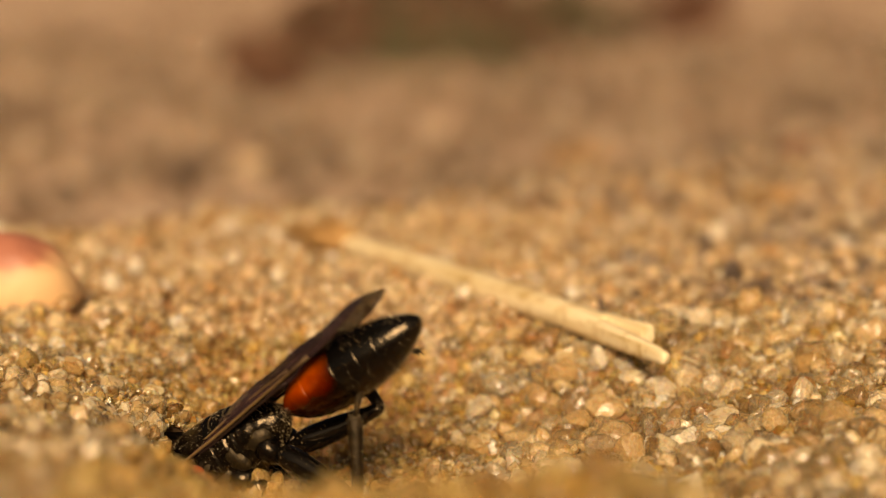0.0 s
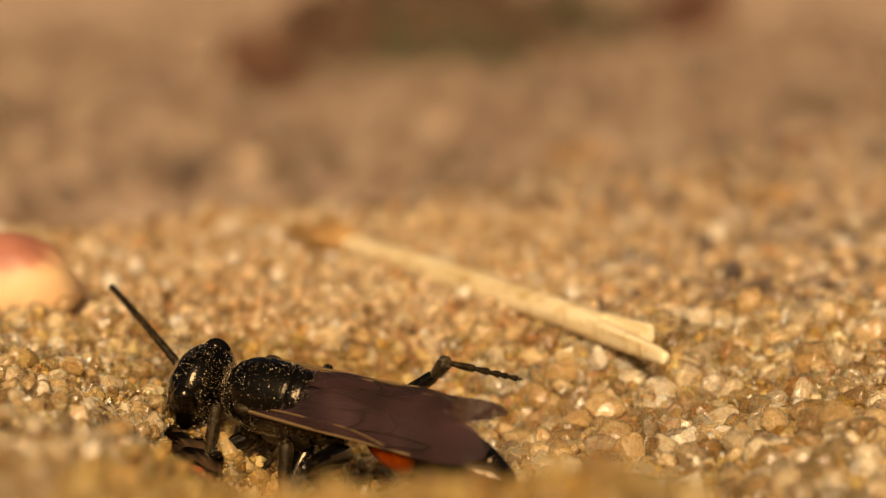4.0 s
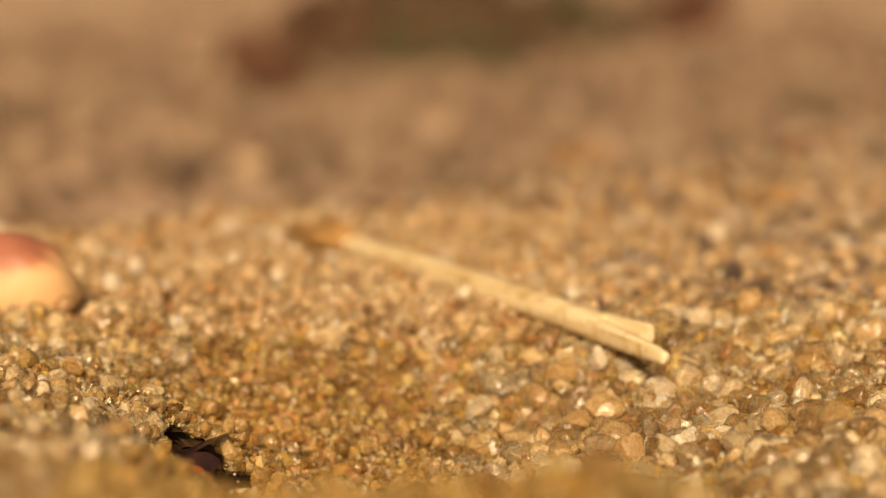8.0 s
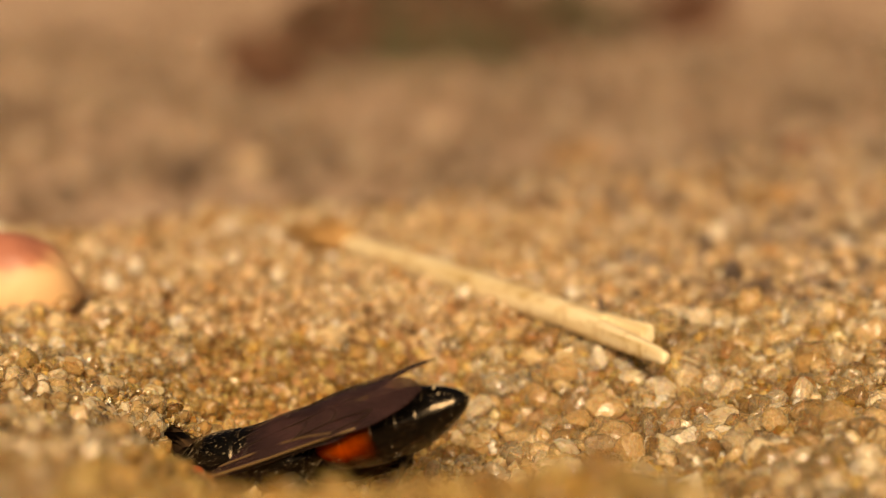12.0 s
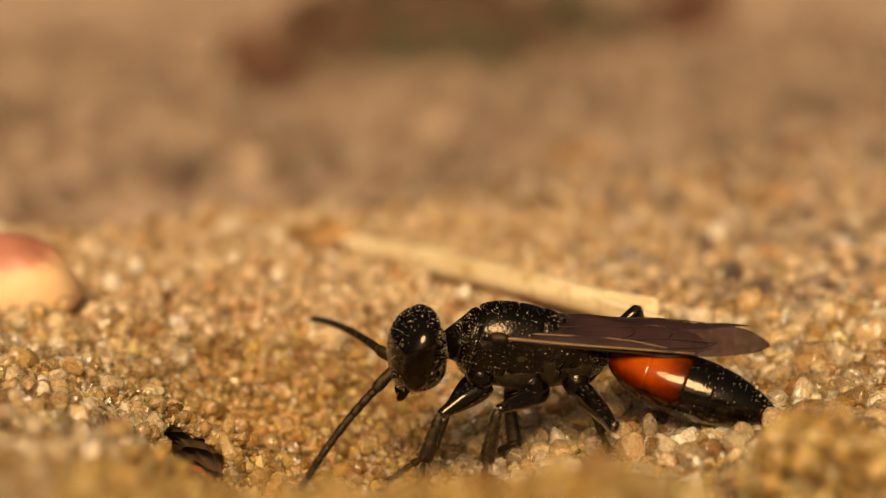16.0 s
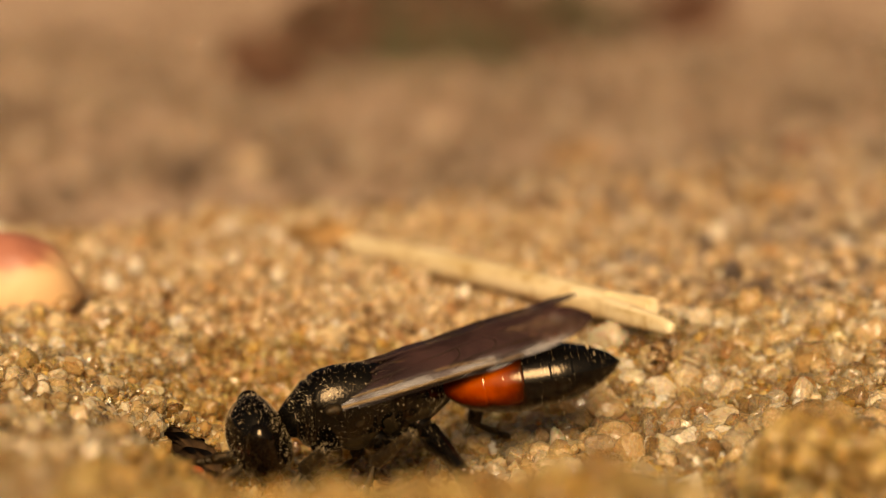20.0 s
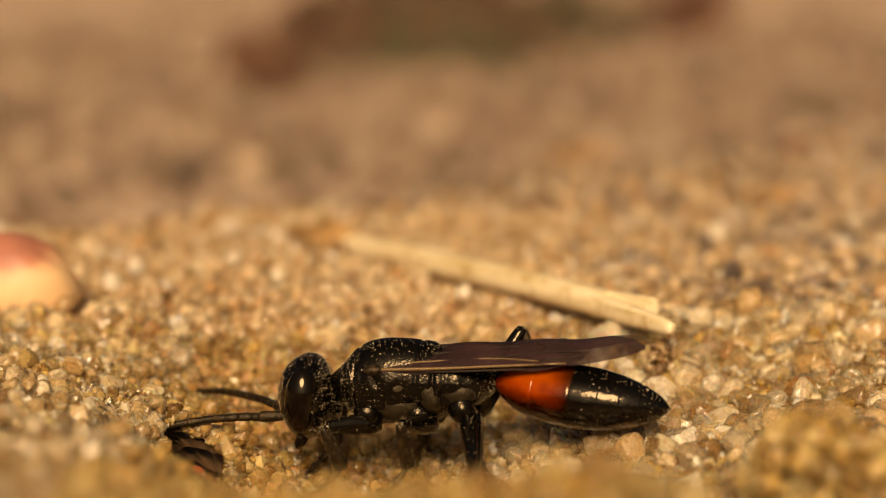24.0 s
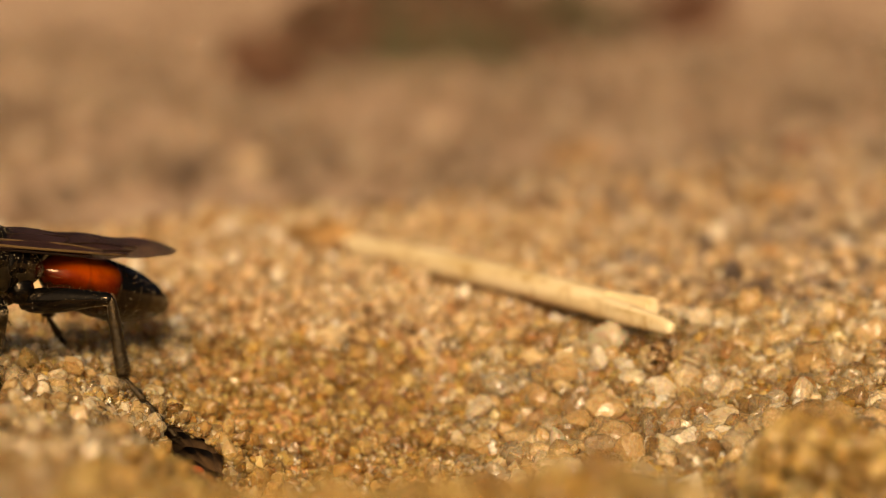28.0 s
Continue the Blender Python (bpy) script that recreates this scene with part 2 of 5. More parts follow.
def join(*pieces):
    """Several (verts, faces) in one."""
    verts, faces = [], []
    for v, f in pieces:
        n = len(verts)
        verts += list(v)
        faces += [tuple(i + n for i in q) for q in f]
    return verts, faces


def smooth_rows(rows, n):
    """Rows of numbers, drawn out to n rows by a smooth curve through them."""
    rows = np.array(rows, float)
    k = len(rows)
    out = []
    for s in np.linspace(0, k - 1, n):
        i = min(int(s), k - 2)
        u = s - i
        p1, p2 = rows[i], rows[i + 1]
        p0 = rows[i - 1] if i else 2 * p1 - p2
        p3 = rows[i + 2] if i + 2 < k else 2 * p2 - p1
        out.append(0.5 * (2 * p1 + (p2 - p0) * u + (2 * p0 - 5 * p1 + 4 * p2 - p3) * u * u + (3 * p1 - p0 - 3 * p2 + p3) * u ** 3))
    return np.array(out)


def loft(stations, n=20, seg=20, power=2.0, wobble=0.0, seed=0):
    """A body along x through stations (x, y, z, half width, half height), closed at both ends."""
    rng = np.random.RandomState(seed)
    rows = smooth_rows(stations, n)
    verts, faces = [], []
    for x, y, z, w, h in rows:
        w, h = max(w, 0.004), max(h, 0.004)
        for k in range(seg):
            a = 2 * math.pi * k / seg
            c, s = math.cos(a), math.sin(a)
            r = 1 + wobble * rng.uniform(-1, 1)
            verts.append((x, y + w * r * math.copysign(abs(c) ** (2 / power), c), z + h * r * math.copysign(abs(s) ** (2 / power), s)))
    for i in range(n - 1):
        for k in range(seg):
            a, b = i * seg + k, i * seg + (k + 1) % seg
            faces.append((a, b, b + seg, a + seg))
    faces.append(tuple(range(seg))[::-1])
    faces.append(tuple((n - 1) * seg + k for k in range(seg)))
    return verts, faces


def tube(points, radii, seg=8, n=None):
    """A round rod along points, with a radius at each."""
    rows = np.array([(*p, r) for p, r in zip(points, radii)], float)
    if n:
        rows = smooth_rows(rows, n)
    verts, faces = [], []
    for i, row in enumerate(rows):
        d = Vector(rows[min(i + 1, len(rows) - 1)][:3] - rows[max(i - 1, 0)][:3]).normalized()
        side = d.cross(Vector((0, 0, 1)) if abs(d.z) < 0.9 else Vector((0, 1, 0))).normalized()
        up = side.cross(d)
        for k in range(seg):
            a = 2 * math.pi * k / seg
            verts.append(tuple(Vector(row[:3]) + (side * math.cos(a) + up * math.sin(a)) * row[3]))
    m = len(rows)
    for i in range(m - 1):
        for k in range(seg):
            a, b = i * seg + k, i * seg + (k + 1) % seg
            faces.append((a, b, b + seg, a + seg))
    faces.append(tuple(range(seg))[::-1])
    faces.append(tuple((m - 1) * seg + k for k in range(seg)))
    return verts, faces


def ball(subdiv=1):
    bm = bmesh.new()
    bmesh.ops.create_icosphere(bm, subdivisions=subdiv, radius=1.0)
    bm.verts.ensure_lookup_table()
    v = np.array([x.co[:] for x in bm.verts])
    f = np.array([[x.index for x in q.verts] for q in bm.faces])
    bm.free()
    return v, f


def lump(rng, subdiv=1, cuts=11, squash=0.3):
    """A worn grain: a ball with uneven axes, chipped by flat faces whose edges are rubbed off, and a few dents."""
    v, f = ball(subdiv)
    rough = 0.026 if subdiv < 3 else 0.02
    w = rng.normal(scale=1.7, size=(3, 3))
    v = v * (1 + 0.09 * np.sin(v @ w + rng.uniform(0, 6, 3)).sum(1, keepdims=True))
    for _ in range(cuts):
        d = rng.normal(size=3)
        d /= np.linalg.norm(d)
        lim = rng.uniform(0.6, 0.9)
        over = np.maximum(v @ d - lim, 0)
        v = v - np.outer(over * rng.uniform(0.9, 1.0), d)
    return v * (1 + rng.uniform(-squash, squash, 3)) + rng.normal(scale=rough, size=v.shape), f


def ellipsoid(cx, cy, cz, rx, ry, rz, subdiv=3, turn=(0, 0, 0)):
    v, f = ball(subdiv)
    r = np.array(Euler([radians(a) for a in turn]).to_matrix())
    v = (v * (rx, ry, rz)) @ r.T + (cx, cy, cz)
    return v.tolist(), [tuple(q) for q in f.tolist()]


# ---- ground ----
PLATEAU = ([-40, -12, 0, 12, 40], [0.5, 0.2, 0.0, 0.3, 0.9])
AT_BURROW = ([-40, -20, -12, -9.6, -8.6, -7.6, -6.6, -4, 0, 2.7, 4.5, 6.7, 8.5, 10.4, 14, 20, 40], [0.8, 0.6, -0.1, -0.7, -1.1, -1.75, -2.4, -3.3, -3.3, -2.5, -2.0, -1.6, -1.3, -0.9, -0.1, 0.6, 1.0])
LEFT_BANK = ([-40, -14, -9.9, -8.5, -7.2, -6.2, -5.2, -3, 0, 4, 7, 10, 40], [1.6, 1.3, 0.9, 0.7, 0.4, -0.3, -1.4, -2.9, -3.2, -2.8, -1.8, -1.0, -0.4])
NEAR_BANK = ([-40, -8, -4, -2.3, 0, 2, 3.5, 4.75, 6, 8, 12, 40], [2.45, 2.3, 1.9, 1.95, 2.15, 2.4, 2.35, 1.8, 0.75, 0.15, 0.1, 0.5])


def ease(a, b, v):
    u = np.clip((v - a) / (b - a), 0, 1)
    return u * u * (3 - 2 * u)


def crest_line(x):
    """How far back the near shelf of sand ends."""
    return np.interp(x, [-30, -12, 0, 12, 30], [24, 28, 40, 52, 62]) + 2.0 * np.sin(x * 0.5)


def height(x, y):
    """The ground's height in millimetres at x, y."""
    x, y = np.asarray(x, float), np.asarray(y, float)
    p, b, f, g = (np.interp(x, *row) for row in (AT_BURROW, PLATEAU, LEFT_BANK, NEAR_BANK))
    z = b + (p - b) * (1 - ease(1.0, np.interp(x, [0, 6], [12.0, 8.5]), y))
    z = z + (f - z) * (1 - ease(-11.0, -3.0, y))
    z = z + (g - z) * (1 - ease(-21.0, -11.5, y))
    z = z + (0.3 * g - z) * (1 - ease(-40.0, -21.0, y))
    z = z - 6.0 * ease(0, 18, y - crest_line(x))
    mouth = 1 - ease(0.9, 2.4, np.abs(x + 7.0))
    z = z + mouth * (0.55 * ease(-1.2, 0.1, y) * (1 - ease(0.1, 6.0, y)) - 0.35 * (1 - ease(-1.2, 0.1, y)) * ease(-4.5, -2.4, y))
    near = np.exp(-(x / 40) ** 2 - (y / 60) ** 2) * ease(-14, -8, y)
    z = z + near * (0.16 * np.sin(x * 0.9 + 0.5 * y) * np.sin(0.7 * y - 0.3 * x) + 0.12 * np.sin(1.9 * x + 1.1) * np.sin(1.7 * y))
    far = ease(70, 150, y)
    z = z + far * (1.6 * np.sin(x * 0.071 + 1) * np.sin(y * 0.043) + 0.8 * np.sin(x * 0.19 + y * 0.05))
    return z


HOLE = (-7.1, -0.5, 1.0, 0.7)


def in_hole(x, y, grow=1.0):
    return ((x - HOLE[0]) / (HOLE[2] * grow)) ** 2 + ((y - HOLE[1]) / (HOLE[3] * grow)) ** 2 < 1


def spread(low, high, step, reach):
    mid = np.arange(low, high + step / 2, step)
    out, s = [], step
    while not out or out[-1] < reach:
        s *= 1.32
        out.append((out[-1] if out else 0) + s)
    out = np.array(out)
    return np.concatenate([(low - out)[::-1], mid, high + out])


def build_ground():
    xs, ys = spread(-24, 24, 0.22, 30000), spread(-22, 60, 0.25, 30000)
    xs = np.union1d(xs, np.arange(-8.6, -5.4, 0.06))
    ys = np.union1d(ys, np.arange(-1.6, 0.6, 0.06))
    gx, gy = np.meshgrid(xs, ys)
    gz = height(gx, gy)
    verts = np.stack([gx, gy, gz], -1).reshape(-1, 3)
    w = len(xs)
    faces = []
    for j in range(len(ys) - 1):
        for i in range(w - 1):
            if not in_hole((xs[i] + xs[i + 1]) / 2, (ys[j] + ys[j + 1]) / 2, 0.99):
                a = j * w + i
                faces.append((a, a + 1, a + w + 1, a + w))
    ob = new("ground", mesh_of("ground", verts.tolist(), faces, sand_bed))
    tagged(ob, "dry yellow quartz sand with a dug hollow", "sand", kind="structure")
    # the burrow: an inclined tunnel that keeps its mouth's outline, closed at its end
    seg, n = 40, 16
    tv, tf = [], []
    middle = float(height(HOLE[0], HOLE[1]))
    for i in range(n):
        deep = 12 * (i / (n - 1)) ** 1.4
        for k in range(seg):
            a = 2 * math.pi * k / seg
            rag = 1.05 + 0.03 * math.sin(3 * a + 1) + 0.02 * math.sin(7 * a + 0.15 * i)
            x, y = HOLE[2] * rag * math.cos(a), HOLE[3] * rag * math.sin(a)
            z = float(height(HOLE[0] + x, HOLE[1] + y)) - middle - 0.06
            grow = 1 + 0.06 * deep
            tv.append((HOLE[0] + x * grow - 0.35 * deep, HOLE[1] + y * grow + 0.75 * deep, middle + z * grow - 0.72 * deep))
    for i in range(n - 1):
        for k in range(seg):
            a, b = i * seg + k, i * seg + (k + 1) % seg
            tf.append((a, a + seg, b + seg, b))
    tf.append(tuple((n - 1) * seg + k for k in range(seg)))
    part("burrow_wall", mesh_of("burrow_wall", tv, tf, burrow_sand), ob, "dark round wasp burrow in the sand")
    return ob


ground = build_ground()
rng = np.random.RandomState(7)
SHAPES = [lump(rng, 2, 11) for _ in range(22)]
SHAPES_NEAR = [lump(rng, 3, 15) for _ in range(24)]
SHAPES_FAR = [lump(rng, 1, 7) for _ in range(14)]


def strew(x0, x1, y0, y1, per_mm2, size, rng, top=0.44):
    """Places and sizes of sand grains in a stretch that widens with the view's distance."""
    n = int((x1 - x0) * (y1 - y0) * per_mm2)
    x, y = rng.uniform(x0, x1, n), rng.uniform(y0, y1, n)
    keep = (np.abs(x) < 0.205 * (y + 64) + 1.5) & ~in_hole(x, y, 0.9)
    x, y = x[keep], y[keep]
    r = np.clip(size * np.exp(rng.normal(scale=0.42, size=len(x))), 0.08, top)
    return x, y, height(x, y) + r * rng.uniform(-0.2, 1.0, len(x)), r


def merged(name, groups, shapes, mat, rng, smooth=True):
    all_v, all_f, at = [], [], 0
    for x, y, z, r in groups:
        pick = rng.randint(0, len(shapes), len(x))
        q = rng.normal(size=(len(x), 4))
        q /= np.linalg.norm(q, axis=1)[:, None]
        a, b, c, d = q.T
        rot = np.stack([1 - 2 * (c * c + d * d), 2 * (b * c - a * d), 2 * (b * d + a * c), 2 * (b * c + a * d), 1 - 2 * (b * b + d * d), 2 * (c * d - a * b), 2 * (b * d - a * c), 2 * (c * d + a * b), 1 - 2 * (b * b + c * c)], 1).reshape(-1, 3, 3)
        for k, (v, f) in enumerate(shapes):
            sel = pick == k
            if not sel.any():
                continue
            w = np.einsum("nij,vj->nvi", rot[sel], v) * r[sel][:, None, None] + np.stack([x[sel], y[sel], z[sel]], 1)[:, None, :]
            m = len(w)
            idx = f[None] + (np.arange(m) * len(v))[:, None, None] + at
            all_v.append(w.reshape(-1, 3))
            all_f.append(idx.reshape(-1, 3))
            at += m * len(v)
    v, f = np.concatenate(all_v) * MM, np.concatenate(all_f)
    me = bpy.data.meshes.new(name)
    me.vertices.add(len(v))
    me.vertices.foreach_set("co", v.ravel())
    me.loops.add(f.size)
    me.loops.foreach_set("vertex_index", f.ravel().astype(np.int32))
    me.polygons.add(len(f))
    me.polygons.foreach_set("loop_start", np.arange(0, f.size, 3, dtype=np.int32))
    me.polygons.foreach_set("use_smooth", np.full(len(f), smooth))
    me.materials.append(mat)
    me.update(calc_edges=True)
    return me


# ---- the wasp ----
def hairs(points, normals, length, radius, rng, lean=0.5):
    """Fine short hairs that stand on a surface."""
    verts, faces = [], []
    for p, n in zip(points, normals):
        d = (Vector(n) + Vector(rng.normal(scale=lean, size=3))).normalized()
        side = d.orthogonal().normalized()
        s2 = d.cross(side)
        ln = length * rng.uniform(0.5, 1.2)
        k = len(verts)
        base = Vector(p)
        for a in (0, 2.1, 4.2):
            verts.append(tuple(base + (side * math.cos(a) + s2 * math.sin(a)) * radius))
        verts.append(tuple(base + d * ln))
        faces += [(k, k + 1, k + 3), (k + 1, k + 2, k + 3), (k + 2, k, k + 3)]
    return verts, faces


def surface_points(piece, count, rng, test=None):
    """Random points on a piece, with their outward directions."""
    verts, faces = piece
    out, nor = [], []
    tries = 0
    while len(out) < count and tries < count * 12:
        tries += 1
        q = faces[rng.randint(len(faces))]
        if len(q) > 4:
            continue
        a, b, c = (Vector(verts[q[k]]) for k in (0, 1, 2))
        n = (b - a).cross(c - a)
        if n.length < 1e-9:
            continue
        u, v = sorted(rng.uniform(size=2))
        p = a * u + b * (v - u) + c * (1 - v)
        n.normalize()
        if n.y * p.y + n.z * p.z < 0:
            n = -n
        if test and not test(p, n):
            continue
        out.append(p)
        nor.append(n)
    return out, nor


LEG_SIZES = {"fore": (1.6, 1.4, 1.4, 0.3), "middle": (1.65, 1.6, 1.7, 0.29), "hind": (2.7, 2.25, 2.3, 0.36)}
HIPS = {"fore": (1.0, 0.52, -1.12), "middle": (-0.6, 0.55, -1.2), "hind": (-1.75, 0.5, -1.12)}


def build_leg(which, side, wasp):
    """A leg of femur, tibia and tarsus, each along its own x, keyed in the wasp's space."""
    rng = np.random.RandomState(len(which) + side + 5)
    a, b, c, r = LEG_SIZES[which]
    thigh = loft([(-0.1, 0, 0, r * 0.7, r * 0.7), (0.1 * a, 0, 0, r, r), (0.4 * a, 0, 0.02, r * 0.85, r * 1.05), (0.8 * a, 0, 0.02, r * 0.6, r * 0.65), (0.98 * a, 0, 0, r * 0.5, r * 0.5), (1.03 * a, 0, 0, 0.03, 0.03)], 14, 12)
    femur = part("femur", mesh_of("femur", *thigh, cuticle_shiny), wasp, "stout glossy black femur")
    part("hairs", mesh_of("femur_hairs", *hairs(*surface_points(thigh, 110, rng), 0.1, 0.005, rng), hair_gold), femur)
    shin = loft([(-0.04, 0, 0, 0.06, 0.06), (0.08 * b, 0, 0, 0.15, 0.15), (0.6 * b, 0, 0, 0.2, 0.2), (0.96 * b, 0, 0, 0.22, 0.21), (1.0 * b, 0, 0, 0.08, 0.08)], 12, 10)
    spines = []
    for k in range(16):
        x = b * (0.15 + 0.85 * k / 16)
        ang = rng.uniform(-2.4, 2.4)
        o = Vector((0, math.sin(ang), math.cos(ang)))
        p = Vector((x, 0, 0)) + o * 0.14
        spines.append(tube([tuple(p), tuple(p + o * 0.17 + Vector((0.22, 0, 0)))], [0.022, 0.004], 4))
    for s in (-1, 1):
        spines.append(tube([(b * 0.97, s * 0.06, -0.05), (b * 1.12, s * 0.12, -0.2)], [0.03, 0.005], 5))
    tibia = part("tibia", mesh_of("tibia", *shin, cuticle_dull), wasp, "spiny black tibia")
    part("hairs", mesh_of("tibia_hairs", *hairs(*surface_points(shin, 120, rng), 0.12, 0.005, rng), hair_gold), tibia)
    for sp in spines:
        part("spine", mesh_of("spine", *sp, cuticle_dull), tibia)
    tarsus, at = None, 0.0
    for k, share in enumerate((0.4, 0.2, 0.15, 0.1, 0.15)):
        ln = c * share
        w = 0.1 - 0.007 * k
        joint = [loft([(at, 0, 0, w * 0.6, w * 0.6), (at + ln * 0.3, 0, 0, w * 0.8, w * 0.8), (at + ln * 0.9, 0, 0, w * 1.25, w * 1.2), (at + ln, 0, 0, w * 0.7, w * 0.7)], 6, 8)]
        for s in (-1, 1):
            joint.append(tube([(at + ln * 0.85, s * w, 0), (at + ln * 1.15, s * (w + 0.12), -0.02)], [0.02, 0.004], 4))
        me = mesh_of("tarsal_joint", *join(*joint), cuticle_dull)
        if tarsus is None:
            tarsus = part("tarsus", me, wasp, "slender jointed tarsus with claws")
        else:
            part("tarsal_joint", me, tarsus)
        at += ln
    for s in (-1, 1):
        part("claw", mesh_of("claw", *tube([(c, 0, 0), (c + 0.1, s * 0.09, 0.02), (c + 0.16, s * 0.12, -0.08)], [0.03, 0.024, 0.004], 5), cuticle_dull), tarsus)
    return femur, tibia, tarsus


def build_antenna(wasp):
    scape = loft([(-0.05, 0, 0, 0.08, 0.08), (0.15, 0, 0, 0.14, 0.14), (0.7, 0, 0.02, 0.17, 0.17), (0.88, 0, 0.02, 0.1, 0.1)], 10, 10)
    antenna = part("antenna", mesh_of("scape", *scape, cuticle_dull), wasp, "jointed black antenna")
    x = 0.86
    for k in range(12):
        ln = 0.2 if k == 0 else 0.375
        z = 0.02 + 0.03 * k - 0.0052 * k * k
        z2 = 0.02 + 0.03 * (k + 1) - 0.0052 * (k + 1) ** 2
        w = 0.125 - 0.0025 * k
        joint = loft([(x, 0, z, w * 0.84, w * 0.84), (x + ln * 0.15, 0, z + (z2 - z) * 0.15, w, w), (x + ln * 0.85, 0, z + (z2 - z) * 0.85, w, w), (x + ln, 0, z2, w * 0.84, w * 0.84)], 6, 10)
        part("antenna_joint", mesh_of("antenna_joint", *joint, cuticle_dull), antenna)
        x += ln * 0.97
    return antenna


def build_wing(side, wasp, hind=False):
    """A folded wing: a thin membrane along -x with raised veins. y runs from the front edge (0) inwards."""
    L, W = (5.6, 1.3) if hind else (7.75, 1.5)
    edge = smooth_rows([(0, 0, 0.32), (0.1, 0.0, 0.55), (0.3, 0.03, 0.8), (0.5, 0.05, 0.92), (0.7, 0.04, 1.0), (0.84, 0.07, 0.95), (0.94, 0.17, 0.78), (1.0, 0.38, 0.5)], 30)
    verts, faces = [], []
    across = 9
    for x, lo, hi in edge:
        for k in range(across):
            y = lo + (hi - lo) * k / (across - 1)
            verts.append((-x * L, side * y * -W, 0.03 * math.sin(y * 9) * min(1, x * 3) + 0.22 * math.sin(y * 3.0) + 0.03 * math.sin(x * 23)))
    n = len(verts)
    verts += [(a, b, c - 0.012) for a, b, c in verts]
    for i in range(len(edge) - 1):
        for k in range(across - 1):
            a = i * across + k
            faces.append((a, a + 1, a + across + 1, a + across))
            faces.append((n + a, n + a + across, n + a + across + 1, n + a + 1))
    wing = part("hindwing" if hind else "forewing", mesh_of("wing", verts, faces, membrane), wasp, "folded smoky brown wing")

    def on(x, y):
        return (-x * L, side * y * -W, 0.03 * math.sin(y * 9) * min(1, x * 3) + 0.22 * math.sin(y * 3.0) + 0.03 * math.sin(x * 23) + 0.01)

    lines = [[(0, 0.05), (0.25, 0.04), (0.5, 0.06), (0.72, 0.07)], [(0, 0.14), (0.2, 0.2), (0.45, 0.22), (0.62, 0.1)], [(0.0, 0.22), (0.25, 0.42), (0.5, 0.6), (0.7, 0.72)],
             [(0, 0.28), (0.2, 0.62), (0.42, 0.82)], [(0.45, 0.22), (0.5, 0.4), (0.5, 0.6)], [(0.45, 0.22), (0.62, 0.3), (0.8, 0.32)], [(0.62, 0.3), (0.64, 0.48), (0.6, 0.66)], [(0.62, 0.1), (0.75, 0.2), (0.8, 0.32)], [(0.22, 0.2), (0.25, 0.42)]]
    for k, line in enumerate(lines[:5] if hind else lines):
        pts = smooth_rows([on(*p) for p in line], 12)
        r = 0.055 if k == 0 else 0.034 if k == 1 else 0.026
        part("vein", mesh_of("vein", *tube(pts, np.linspace(r, r * 0.6, 12), 6), vein_gold if k < 2 and not hind else vein_brown), wing)
    return wing


ANTENNA_AT = (1.5, 0.3, -0.4)
WAIST = (-2.45, 0, -0.2)
NECK = (2.22, 0, -0.1)


